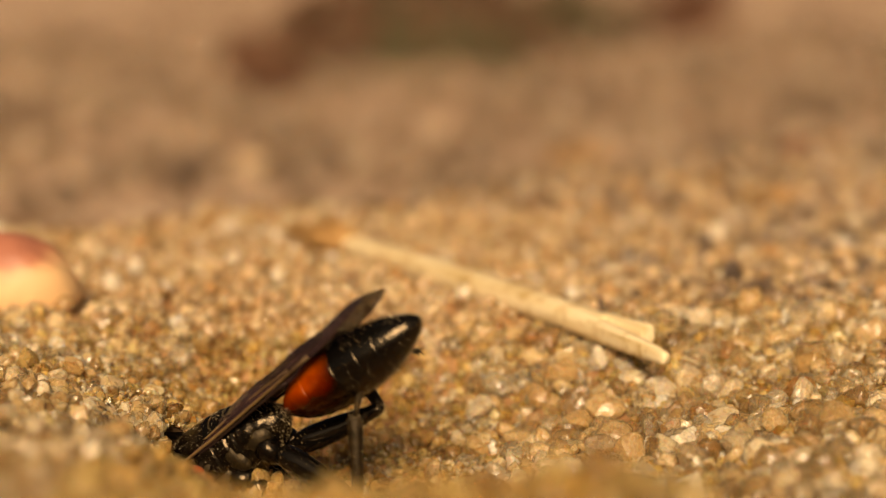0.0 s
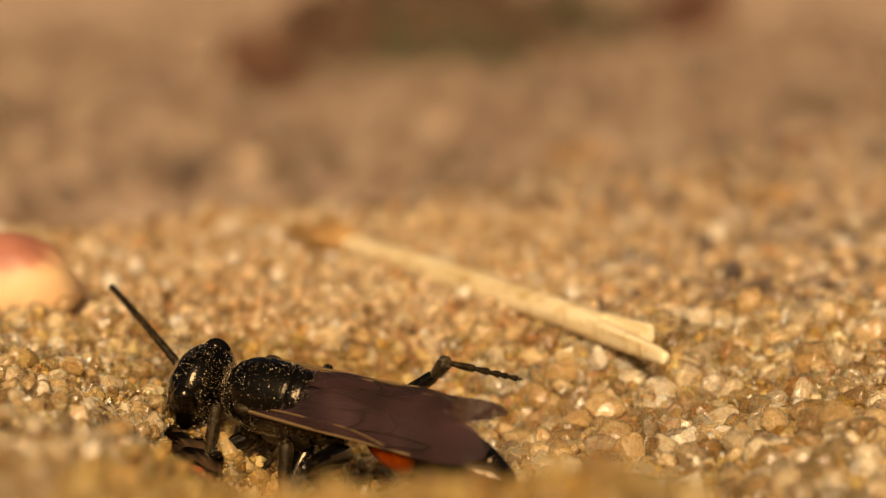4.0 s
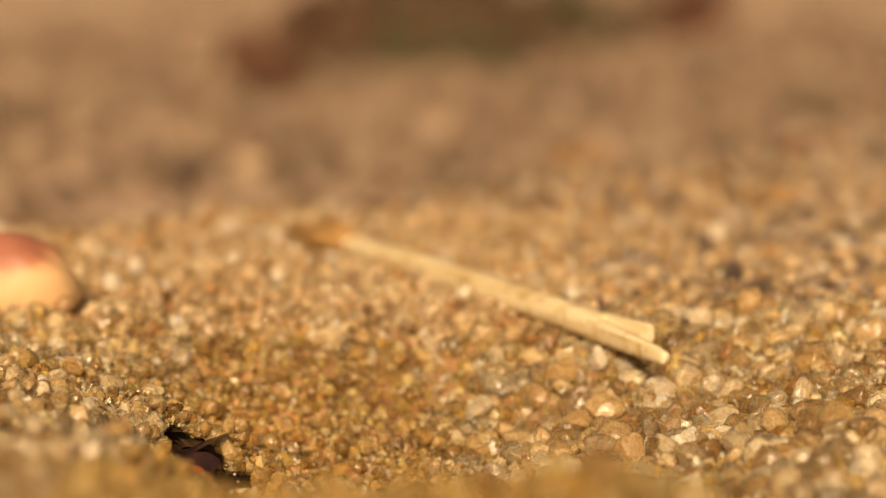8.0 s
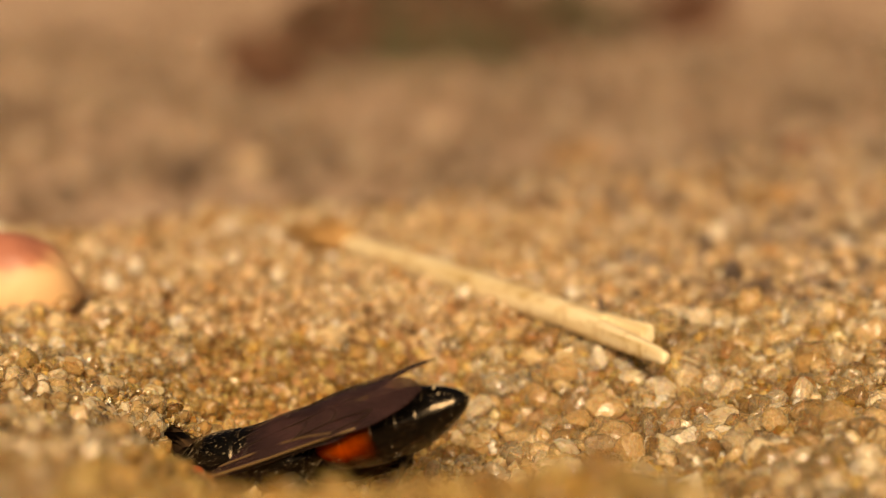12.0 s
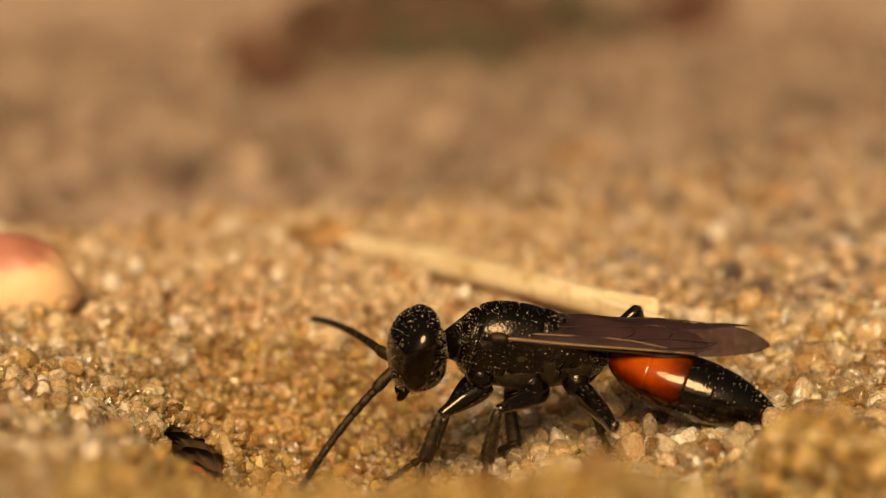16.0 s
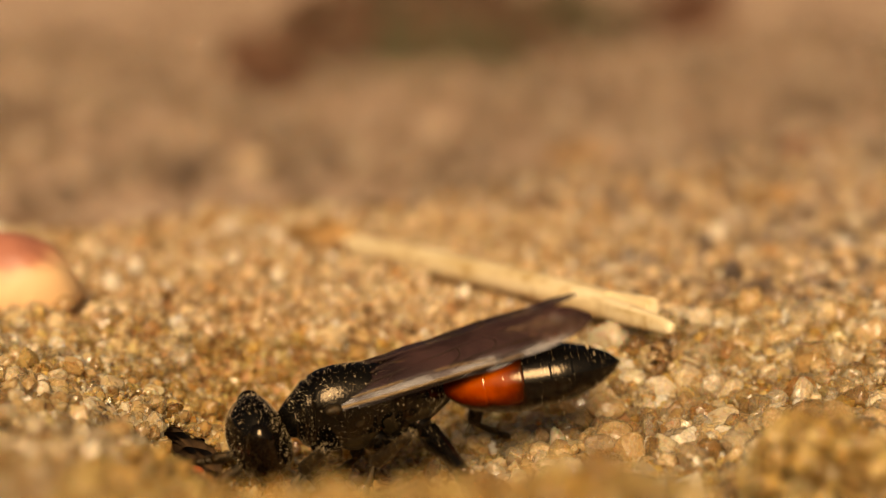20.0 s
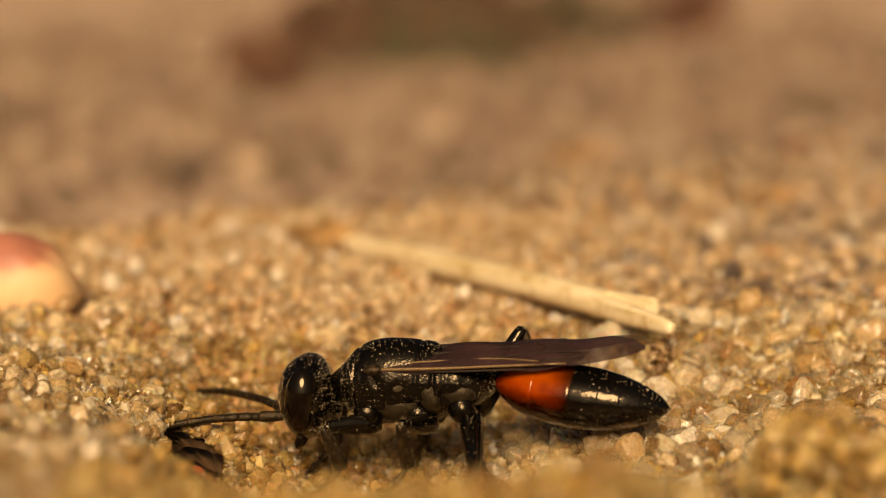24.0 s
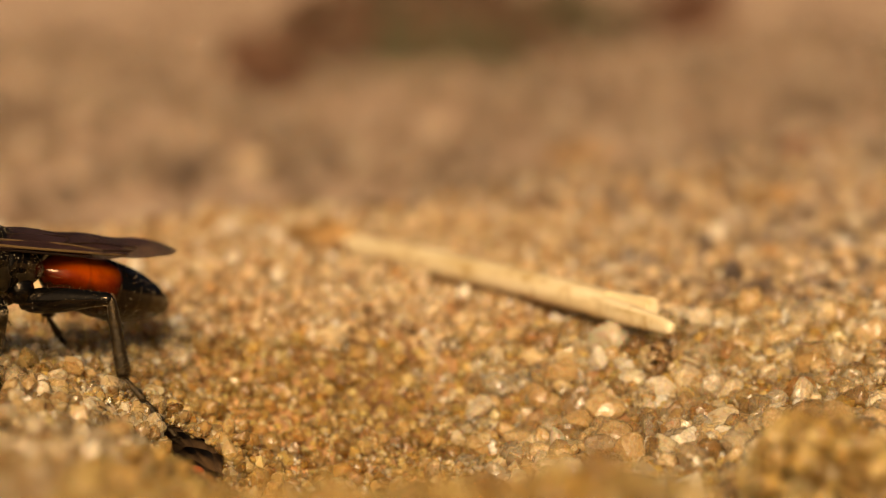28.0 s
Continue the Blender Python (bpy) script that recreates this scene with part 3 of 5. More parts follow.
def build_wasp():
    rng = np.random.RandomState(3)
    wasp = thing("digger_wasp", "black digger wasp with an orange-red abdomen base on sand", "wasp")
    made = {"wasp": wasp}
    # thorax: collar, domed back, scutellum, sloping hind end
    profile = [(2.2, 0.22, -0.15, 0.26), (2.0, 0.5, -0.45, 0.5), (1.75, 0.74, -0.85, 0.74), (1.5, 0.98, -1.02, 0.88), (1.1, 1.17, -1.14, 1.0), (0.6, 1.24, -1.22, 1.05), (0.0, 1.2, -1.26, 1.03), (-0.5, 1.12, -1.24, 0.98), (-0.9, 1.02, -1.14, 0.95), (-1.4, 0.82, -1.0, 0.86), (-1.9, 0.5, -0.8, 0.68), (-2.25, 0.14, -0.58, 0.42), (-2.45, -0.08, -0.38, 0.2)]
    body = loft([(x, 0, (top + low) / 2, w, (top - low) / 2) for x, top, low, w in profile], 110, 44)

    def sculpt(x, y, z):
        """Seams between the plates: across the back, and slanting over the sides."""
        k = 1.0
        for at, deep, wide in ((1.52, 0.07, 0.05), (-0.3, 0.06, 0.045), (-0.78, 0.08, 0.06), (-1.08, 0.04, 0.04)):
            k -= deep * math.exp(-((x + 0.14 * z - at) / wide) ** 2) * (z > -0.5)
        for at, slope, deep in ((-0.05, 0.3, 0.07), (-0.62, -0.2, 0.05), (0.35, 0.1, 0.04)):
            k -= deep * math.exp(-((z - at - slope * x) / 0.05) ** 2) * (abs(y) > 0.45) * (x < 1.6)
        k -= 0.06 * math.exp(-((x - 0.75 - 0.35 * z) / 0.06) ** 2) * (z < 0.4)
        k += 0.012 * math.sin(16 * (x + 0.4 * z)) * (x < -1.1)
        return x, y * k, z * k

    body = ([sculpt(*p) for p in body[0]], body[1])
    thorax = part("thorax", mesh_of("thorax", *body, cuticle), wasp, "hairy black thorax")
    part("collar", mesh_of("collar", *loft([(2.3, 0, -0.08, 0.28, 0.32), (2.12, 0, -0.06, 0.5, 0.46), (1.9, 0, 0.0, 0.7, 0.56), (1.78, 0, 0.08, 0.62, 0.5), (1.6, 0, 0.2, 0.8, 0.66), (1.5, 0, 0.25, 0.6, 0.5)], 26, 26, 2.0, 0.015, 3), cuticle), thorax, "ridged black collar")
    part("scutellum", mesh_of("scutellum", *ellipsoid(-0.55, 0, 0.68, 0.44, 0.68, 0.42), cuticle), thorax)
    for s in (-1, 1):
        for x, y, z, rx, ry, rz, turn in ((0.3, 0.83, -0.08, 0.36, 0.2, 0.28, 10), (0.2, 0.72, -0.62, 0.62, 0.26, 0.4, 15), (1.15, 0.7, -0.3, 0.38, 0.24, 0.5, -20), (-0.62, 0.76, -0.3, 0.32, 0.2, 0.58, 20), (-1.35, 0.55, -0.32, 0.6, 0.3, 0.42, -10)):
            part("side_plate", mesh_of("side_plate", *ellipsoid(x, s * y, z, rx, ry, rz, 3, (0, turn, 0)), cuticle_gold if x < 0.6 else cuticle), thorax, "rough gold-dusted black side plate")
        part("wing_cap", mesh_of("wing_cap", *ellipsoid(0.85, s * 0.9, 0.5, 0.3, 0.18, 0.16), cuticle_dull), thorax)
        for which, top in (("fore", (1.25, 0.42, -0.55)), ("middle", (-0.1, 0.45, -0.7)), ("hind", (-1.45, 0.42, -0.6))):
            hx, hy, hz = HIPS[which]
            mid = ((hx + top[0]) / 2 + 0.05, s * (hy + 0.06), (hz + top[2]) / 2)
            part("coxa", mesh_of("coxa", *tube([(top[0], s * top[1], top[2]), mid, (hx + 0.05, s * hy, hz + 0.12), (hx, s * hy, hz - 0.08)], [0.4, 0.4, 0.27, 0.14], 14, 14), cuticle), thorax, "stout black hip joint")
    p, n = surface_points(body, 2600, rng)
    part("hairs", mesh_of("thorax_hairs", *hairs(p, n, 0.09, 0.003, rng), hair_gold), thorax, "short pale hairs")
    # Pale specks: some clinging sand, some modelled glints of the hairs.
    p, n = surface_points(body, 420, rng)
    part("dust", mesh_of("thorax_specks", *join(*[ellipsoid(*q, *([rng.uniform(0.007, 0.022)] * 3), 1) for q in p]), dust), thorax, "clinging specks of sand dust")
    # head
    skull = loft([(-0.02, 0, -0.05, 0.3, 0.3), (0.12, 0, 0.0, 0.85, 0.8), (0.4, 0, 0.0, 1.2, 1.06), (0.8, 0, -0.06, 1.26, 1.1), (1.15, 0, -0.12, 1.1, 0.98), (1.42, 0, -0.2, 0.7, 0.72), (1.55, 0, -0.24, 0.2, 0.3)], 24, 26)
    skull = ([(x * 1.08, y * 1.04, z * 1.08) for x, y, z in skull[0]], skull[1])
    head = part("head", mesh_of("head", *skull, cuticle_shiny), wasp, "broad glossy black head")
    made["head"] = head
    for s in (-1, 1):
        part("eye", mesh_of("eye", *ellipsoid(0.8, s * 0.9, 0.0, 0.52, 0.5, 0.96, 4, (0, -20, 0)), eye_surface), head, "large dark oval compound eye")
        part("mandible", mesh_of("mandible", *tube([(1.25, s * 0.42, -1.05), (1.45, s * 0.4, -1.28), (1.5, s * 0.1, -1.44)], [0.14, 0.12, 0.03], 8, 8), cuticle_shiny), head)
        made["antenna", s] = build_antenna(wasp)
    part("clypeus", mesh_of("clypeus", *ellipsoid(1.3, 0, -0.92, 0.26, 0.6, 0.32, 2, (0, 20, 0)), cuticle), head)
    p, n = surface_points(skull, 1500, rng, lambda q, m: abs(m.y) < 0.86)
    part("hairs", mesh_of("head_hairs", *hairs(p, n, 0.1, 0.003, rng), hair_gold), head, "short pale hairs")
    # Specks on the head too, glints put in as pale balls among real grit.
    p, n = surface_points(skull, 330, rng)
    part("dust", mesh_of("head_specks", *join(*[ellipsoid(*q, *([rng.uniform(0.007, 0.02)] * 3), 1) for q in p]), dust), head, "clinging specks of sand dust")
    # abdomen: overlapping plates, from the waist back along -x
    shape = smooth_rows([(0, 0.16), (0.25, 0.4), (0.7, 0.7), (1.3, 0.88), (2.0, 0.97), (2.8, 0.97), (3.5, 0.88), (4.1, 0.7), (4.6, 0.46), (4.85, 0.28), (5.05, 0.04)], 60)

    def plate(a, b, proud, drop=0.0):
        xs = np.linspace(a, b, 9)
        st = []
        for i, x in enumerate(xs):
            r = float(np.interp(x, shape[:, 0], shape[:, 1])) + proud
            st.append((-x, 0, -0.05 * math.sin(x / 5 * 3), r * 1.04, r * 0.92))
        st.append((-b - 0.01, 0, st[-1][2], st[-1][3] * 0.9, st[-1][4] * 0.9))
        return loft(st, 16, 28)

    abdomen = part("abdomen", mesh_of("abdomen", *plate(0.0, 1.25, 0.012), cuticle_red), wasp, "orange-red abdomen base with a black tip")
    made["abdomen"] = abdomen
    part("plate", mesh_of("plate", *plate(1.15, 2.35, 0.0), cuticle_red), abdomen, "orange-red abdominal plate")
    for a, b, pr in ((2.3, 3.15, -0.008), (3.05, 3.75, -0.016), (3.65, 4.3, -0.022), (4.2, 5.05, -0.028)):
        piece = plate(a, b, pr)
        part("plate", mesh_of("plate", *piece, cuticle_shiny), abdomen, "glossy black abdominal plate")
    tip = plate(2.3, 5.0, 0)
    p, n = surface_points(tip, 120, rng)
    part("dust", mesh_of("tail_dust", *join(*[ellipsoid(*q, *([rng.uniform(0.005, 0.014) if rng.uniform() < 0.965 else rng.uniform(0.03, 0.055)] * 3), 1) for q in p]), dust), abdomen, "clinging specks of sand dust")
    p, n = surface_points(tip, 160, rng, lambda q, m: q.x < -2.6)
    part("hairs", mesh_of("tail_hairs", *hairs(p, n, 0.12, 0.004, rng), hair_gold), abdomen, "short pale hairs")
    # wings, folded flat along the back
    for s in (-1, 1):
        made["hindwing", s] = build_wing(s, wasp, True)
        made["forewing", s] = build_wing(s, wasp)
        for which in ("fore", "middle", "hind"):
            made[which, s] = build_leg(which, s, wasp)
    return made


wasp_parts = build_wasp()


# ---- straw, pebbles, plants ----
def build_straw():
    """A dry stem, 22 mm long, along x from its thick split end."""
    rng = np.random.RandomState(5)
    ob = thing("dry_straw", "pale yellow dry straw with a split end on the sand", "straw")
    pts = [(2.7, 0, 0), (3.2, 0.02, 0.03), (7, 0.12, 0.15), (12, 0.05, 0.14), (17, -0.15, 0.1), (22.0, -0.3, 0.05)]
    part("stalk", mesh_of("stalk", *loft([(x, y, z, r, r * 0.9) for (x, y, z), r in zip(pts, (0.4, 0.5, 0.5, 0.5, 0.5, 0.42))], 60, 22, 2.4, 0.03, 2), straw), ob)
    part("prong", mesh_of("prong", *loft([(3.4, -0.2, 0.1, 0.28, 0.36), (2.2, -0.24, 0.12, 0.25, 0.34), (1.2, -0.27, 0.16, 0.26, 0.33), (0.75, -0.27, 0.16, 0.24, 0.31), (0.7, -0.27, 0.16, 0.1, 0.15)], 22, 14, 3.0, 0.05, 4), straw), ob, "blunt half of the split straw end")
    part("prong", mesh_of("prong", *loft([(3.4, 0.22, 0.0, 0.27, 0.36), (2.0, 0.3, -0.02, 0.24, 0.36), (0.6, 0.38, -0.06, 0.24, 0.32), (-1.0, 0.44, -0.12, 0.19, 0.22), (-1.35, 0.44, -0.14, 0.13, 0.15)], 26, 14, 3.0, 0.06, 6), straw), ob, "long ragged half of the split straw end")
    ends = []
    for k in range(24):
        a = rng.uniform(0, 6.28)
        p = (21.5 + rng.uniform(-0.4, 0.5), 0.35 * math.sin(a) - 0.3, 0.35 * math.cos(a) + 0.05)
        ends.append(tube([p, (p[0] + rng.uniform(1, 3.6), p[1] + rng.uniform(-0.4, 1.1), p[2] + rng.uniform(-0.3, 0.8))], [0.24, 0.1], 6))
    for e in ends:
        part("frayed_fibre", mesh_of("frayed_fibre", *e, straw_end), ob, "frayed orange-brown fibre")
    return ob


straw_thing = build_straw()


def stone(name, label, category, at, size, mat, seed, turn=(0, 0, 0), cuts=5):
    v, f = lump(np.random.RandomState(seed), 3, cuts, 0.05)
    v = v * size
    ob = tagged(new(name, mesh_of(name, v.tolist(), [tuple(q) for q in f.tolist()], mat)), label, category)
    ob.matrix_basis = mm(*at, *turn)
    return ob


stone("pebble", "cream pebble with a brick-red top on sand", "pebble", (-14.3, 10.9, 1.1), (2.65, 1.8, 1.85), pebble_cream, 4, (0, -14, 0), 9)
stone("pebble", "pale buff stone lying far back on sand", "pebble", (-13.6, 97.7, float(height(-13.6, 97.7)) + 0.4), (1.7, 1.5, 1.1), stone_pale, 9)
quartz = stone("quartz_grain", "long milky quartz grain on the sand", "grain", (2.8, -0.2, -1.0), (0.56, 0.3, 0.28), clear_grain, 12)
stone("red_grain", "rust-red sand grain beside the burrow mouth", "grain", (-6.95, -2.3, float(height(-6.95, -2.3)) + 0.45), (0.36, 0.33, 0.36), red_grain, 13)
stone("frosted_grain", "large frosted quartz grain lying under the straw", "grain", (5.3, 6.3, float(height(5.3, 6.3)) + 0.3), (0.66, 0.58, 0.56), clear_grain, 19)
amber = stone("amber_grain", "reddish amber sand grain lying on the sand", "grain", (5.2, -0.5, -0.2), (0.36, 0.3, 0.28), orange_grain, 17)


stone("bark_chip", "weathered yellow-brown bark chip lying on sand", "bark chip", (10.5, 107.6, float(height(10.5, 107.6)) + 0.3), (3.0, 2.0, 1.0), bark, 22)
stone("dark_stone", "dark brown stone lying on the sand", "stone", (18.1, 52.5, float(height(18.1, 52.5)) + 0.4), (1.1, 1.0, 0.9), stem_red, 23)
stone("dark_crumb", "dark crumb of earth on the sand", "crumb", (14.6, 36, float(height(14.6, 36)) + 0.3), (1.4, 1.0, 0.5), bark, 24)


def heap_of(name, label, category, count, spread_by, size, mat, core, seed):
    """A heap of single grains round an uneven core."""
    rng = np.random.RandomState(seed)
    v, f = lump(rng, 2, 8)
    ob = tagged(new(name, mesh_of(name, (v * core).tolist(), [tuple(q) for q in f.tolist()], mat)), label, category)
    forms = [mesh_of("sand_grain", v.tolist(), [tuple(q) for q in f.tolist()], mat) for v, f in SHAPES[:9]]
    for i in range(count):
        d = rng.normal(size=3)
        d /= np.linalg.norm(d)
        p = d * spread_by * rng.uniform(0.75, 1.0)
        r = float(np.clip(size * math.exp(rng.normal(scale=0.35)), size * 0.45, size * 1.9))
        part("sand_grain", forms[i % 9], ob, m=mm(*p, *rng.uniform(0, 360, 3)) @ Matrix.Diagonal((r, r, r, 1)))
    return ob


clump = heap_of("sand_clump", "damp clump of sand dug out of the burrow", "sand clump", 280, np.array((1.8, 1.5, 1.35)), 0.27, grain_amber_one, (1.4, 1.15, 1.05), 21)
crumb = heap_of("soil_crumb", "dark brown soil crumb under the straw end", "soil crumb", 90, np.array((0.42, 0.42, 0.62)), 0.11, soil_dark_one, (0.3, 0.3, 0.42), 41)


def build_plant(label, at, wide, deep, tall, green, seed):
    rng = np.random.RandomState(seed)
    ob = thing("heath_plant", label, "plant", "heath plants on the far sand", m=mm(*at))
    stems, leaves, dry = [], [], []
    v0, f0 = ball(1)
    for k in range(int(wide * 2.6)):
        x, y = rng.uniform(-wide / 2, wide / 2), rng.uniform(-deep / 2, deep / 2)
        h = tall * rng.uniform(0.35, 1.0) * (1 - 0.6 * abs(2 * x / wide) ** 2)
        lean = rng.normal(scale=0.35, size=2) * h
        pts = [(x, y, -1), (x + lean[0] * 0.4, y + lean[1] * 0.4, h * 0.5), (x + lean[0], y + lean[1], h)]
        stems.append(tube(pts, [0.4, 0.3, 0.12], 6, 5))
        way = smooth_rows(pts, 20)
        for p in way[3:]:
            for _ in range(3):
                s = rng.uniform(0.5, 1.3)
                v = v0 * (s, s * 0.45, s * 0.3)
                r = np.array(Euler(rng.uniform(0, 6.28, 3)).to_matrix())
                piece = ((v @ r.T + p + rng.normal(scale=0.7, size=3)).tolist(), [tuple(q) for q in f0.tolist()])
                (leaves if rng.uniform() < green else dry).append(piece)
    for stem in stems:
        part("stem", mesh_of("stem", *stem, stem_red), ob)
    if leaves:
        tagged(part("leaves", mesh_of("leaves", *join(*leaves), leaf_green), ob, "small dull green leaves"), kind="stuff")
    tagged(part("withered_leaves", mesh_of("withered_leaves", *join(*dry), leaf_brown), ob, "withered red-brown leaves"), kind="stuff")
    return ob


for label, at, wide, deep, tall, green, seed in (
        ("withered red-brown heath shoots on far sand", (-17.5, 178), 5, 6, 6, 0.1, 31),
        ("withered red-brown heath shoots on far sand", (-13.5, 205), 8, 8, 9, 0.15, 32),
        ("low dull green heath plant on far sand", (-4.2, 176), 3.5, 6, 5, 0.85, 33),
        ("low heath plant with green and red-brown shoots", (-7.0, 215), 7, 8, 9, 0.5, 34),
        ("low dull green heath plant on far sand", (5.4, 182), 4, 6, 6, 0.85, 35),
        ("low heath plant with green and red-brown shoots", (1.5, 200), 6, 8, 6, 0.6, 39),
        ("dark green heath plant on far sand", (15.5, 225), 9, 10, 9, 0.7, 36),
        ("withered red-brown heath shoots on far sand", (8.5, 220), 6, 8, 8, 0.3, 40),
        ("withered red-brown heath shoots on far sand", (-1.0, 250), 30, 9, 14, 0.25, 37),
        ("withered red-brown heath shoots on far sand", (34.0, 250), 8, 8, 8, 0.05, 38),
        ("sparse withered heath shoots on far sand", (-11.0, 186), 5, 6, 4, 0.3, 51),
        ("sparse withered heath shoots on far sand", (-20.5, 200), 5, 6, 5, 0.2, 52),
        ("low dull green heath plant on far sand", (-0.5, 188), 5, 6, 5, 0.6, 53),
        ("low heath plant with green and red-brown shoots", (2.8, 179), 3, 5, 4, 0.5, 54),
        ("sparse withered heath shoots on far sand", (10.5, 200), 5, 6, 5, 0.35, 55),
        ("dark green heath plant on far sand", (20.0, 236), 8, 8, 8, 0.6, 56),
        ("sparse withered heath shoots on far sand", (-9.0, 235), 9, 8, 9, 0.2, 57)):
    build_plant(label, (*at, float(height(*at)) - 0.3), wide, deep, tall, green, seed)


# ---- motion ----
def body(x, y, z, turn=0, pitch=0, roll=0):
    """The wasp's pose: millimetres; turn 0 heads for -x, positive turns its head to the viewer; pitch lifts the head."""
    return mm(x, y, z, roll, -pitch, 180 + turn)


def bone(at, to, up):
    d = (to - at).normalized()
    side = up.cross(d).normalized()
    m = Matrix((d, side, d.cross(side))).transposed().to_4x4()
    m.translation = at
    return m


FEET = {"fore": (3.1, 1.3), "middle": (0.7, 2.0), "hind": (-2.9, 2.0)}


def step_legs(rows, feet):
    """Leg rows from the wasp's rows: every foot stands on the sand beside the body, or where feet says, by (which, side): {seconds: (x, y, z)}, in the wasp's space."""
    for s in (-1, 1):
        for k, which in enumerate(("fore", "middle", "hind")):
            femur, tibia, tarsus = wasp_parts[which, s]
            a, b, c, _ = LEG_SIZES[which]
            hip = Vector((HIPS[which][0], HIPS[which][1] * s, HIPS[which][2]))
            r1, r2, r3 = [], [], []
            for i, (t, m) in enumerate(rows):
                own = feet.get((which, s), {})
                held = t in own and len(own[t]) == 6
                if t in own and len(own[t]) > 2:
                    foot = Vector(own[t][:3])
                else:
                    fx, fy = own.get(t, (-4.6, 1.7) if (which, s) == ("hind", -1) else FEET[which])
                    swing = 0.45 * math.sin(i * 2.1 + k * 2.1 + s * 1.5)
                    p = m @ Vector(((fx + swing) * MM, fy * s * MM, -2.0 * MM))
                    gz = float(height(p.x / MM, p.y / MM))
                    if in_hole(p.x / MM, p.y / MM, 1.2) or p.x / MM < -8.2 and p.z / MM < gz - 1.0:
                        gz = p.z / MM - 0.6
                    p.z = (gz + 0.25) * MM
                    foot = (m.inverted() @ p) / MM
                    foot.z = max(min(foot.z, -0.9), -4.6)
                out = Vector((foot.x - hip.x, foot.y - hip.y, 0))
                flat = out.normalized() if out.length > 0.05 else Vector((0, s, 0))
                ankle = foot if held else foot - flat * c * (0.6 if which == "hind" else 0.62) + Vector((0, 0, c * 0.5))
                reach = ankle - hip
                lim = (a + b) * 0.985
                if reach.length > lim:
                    ankle = hip + reach * (lim / reach.length)
                reach = ankle - hip
                d = max(reach.length, abs(a - b) + 0.1)
                along = (a * a - b * b + d * d) / (2 * d)
                high = math.sqrt(max(a * a - along * along, 0.0))
                n = reach.normalized()
                up = Vector({"fore": (0.9, 0.6 * s, 0.15), "middle": (0.4, 1.0 * s, 0.2), "hind": ((-0.8, 1.0 * s, 0.28) if 1.85 < t < 4.5 else (-0.5, 0.3 * s, 1.3) if t > 12.3 else (-1.2, 0.4 * s, 0.1)) if s < 0 else (-0.2, 0.5, 1.0) if t > 27.15 else (-1.0, 0.6, 0.2) if t > 26.7 else (-0.1, 1.0, 0.2)}[which])
                up = Vector(own[t][3:]) if held else up
                bend = (up - n * up.dot(n)).normalized()
                knee = hip + n * along + bend * high
                ankle = knee + (ankle - knee).normalized() * b
                f = bone(hip, knee, bend)
                g = bone(knee, ankle, bend)
                toe = ankle + (ankle - knee).normalized() + Vector((0, 0, -0.3)) if held else foot if (foot - ankle).length > 0.3 else ankle + Vector((0, 0, -1))
                h = bone(ankle, toe, Vector((0, s * 0.9, 0.5)))
                for store, mat in ((r1, f), (r2, g), (r3, h)):
                    mat = mat.copy()
                    mat.translation = mat.translation * MM
                    store.append((t, mat))
            walk(femur, r1)
            walk(tibia, r2)
            walk(tarsus, r3)


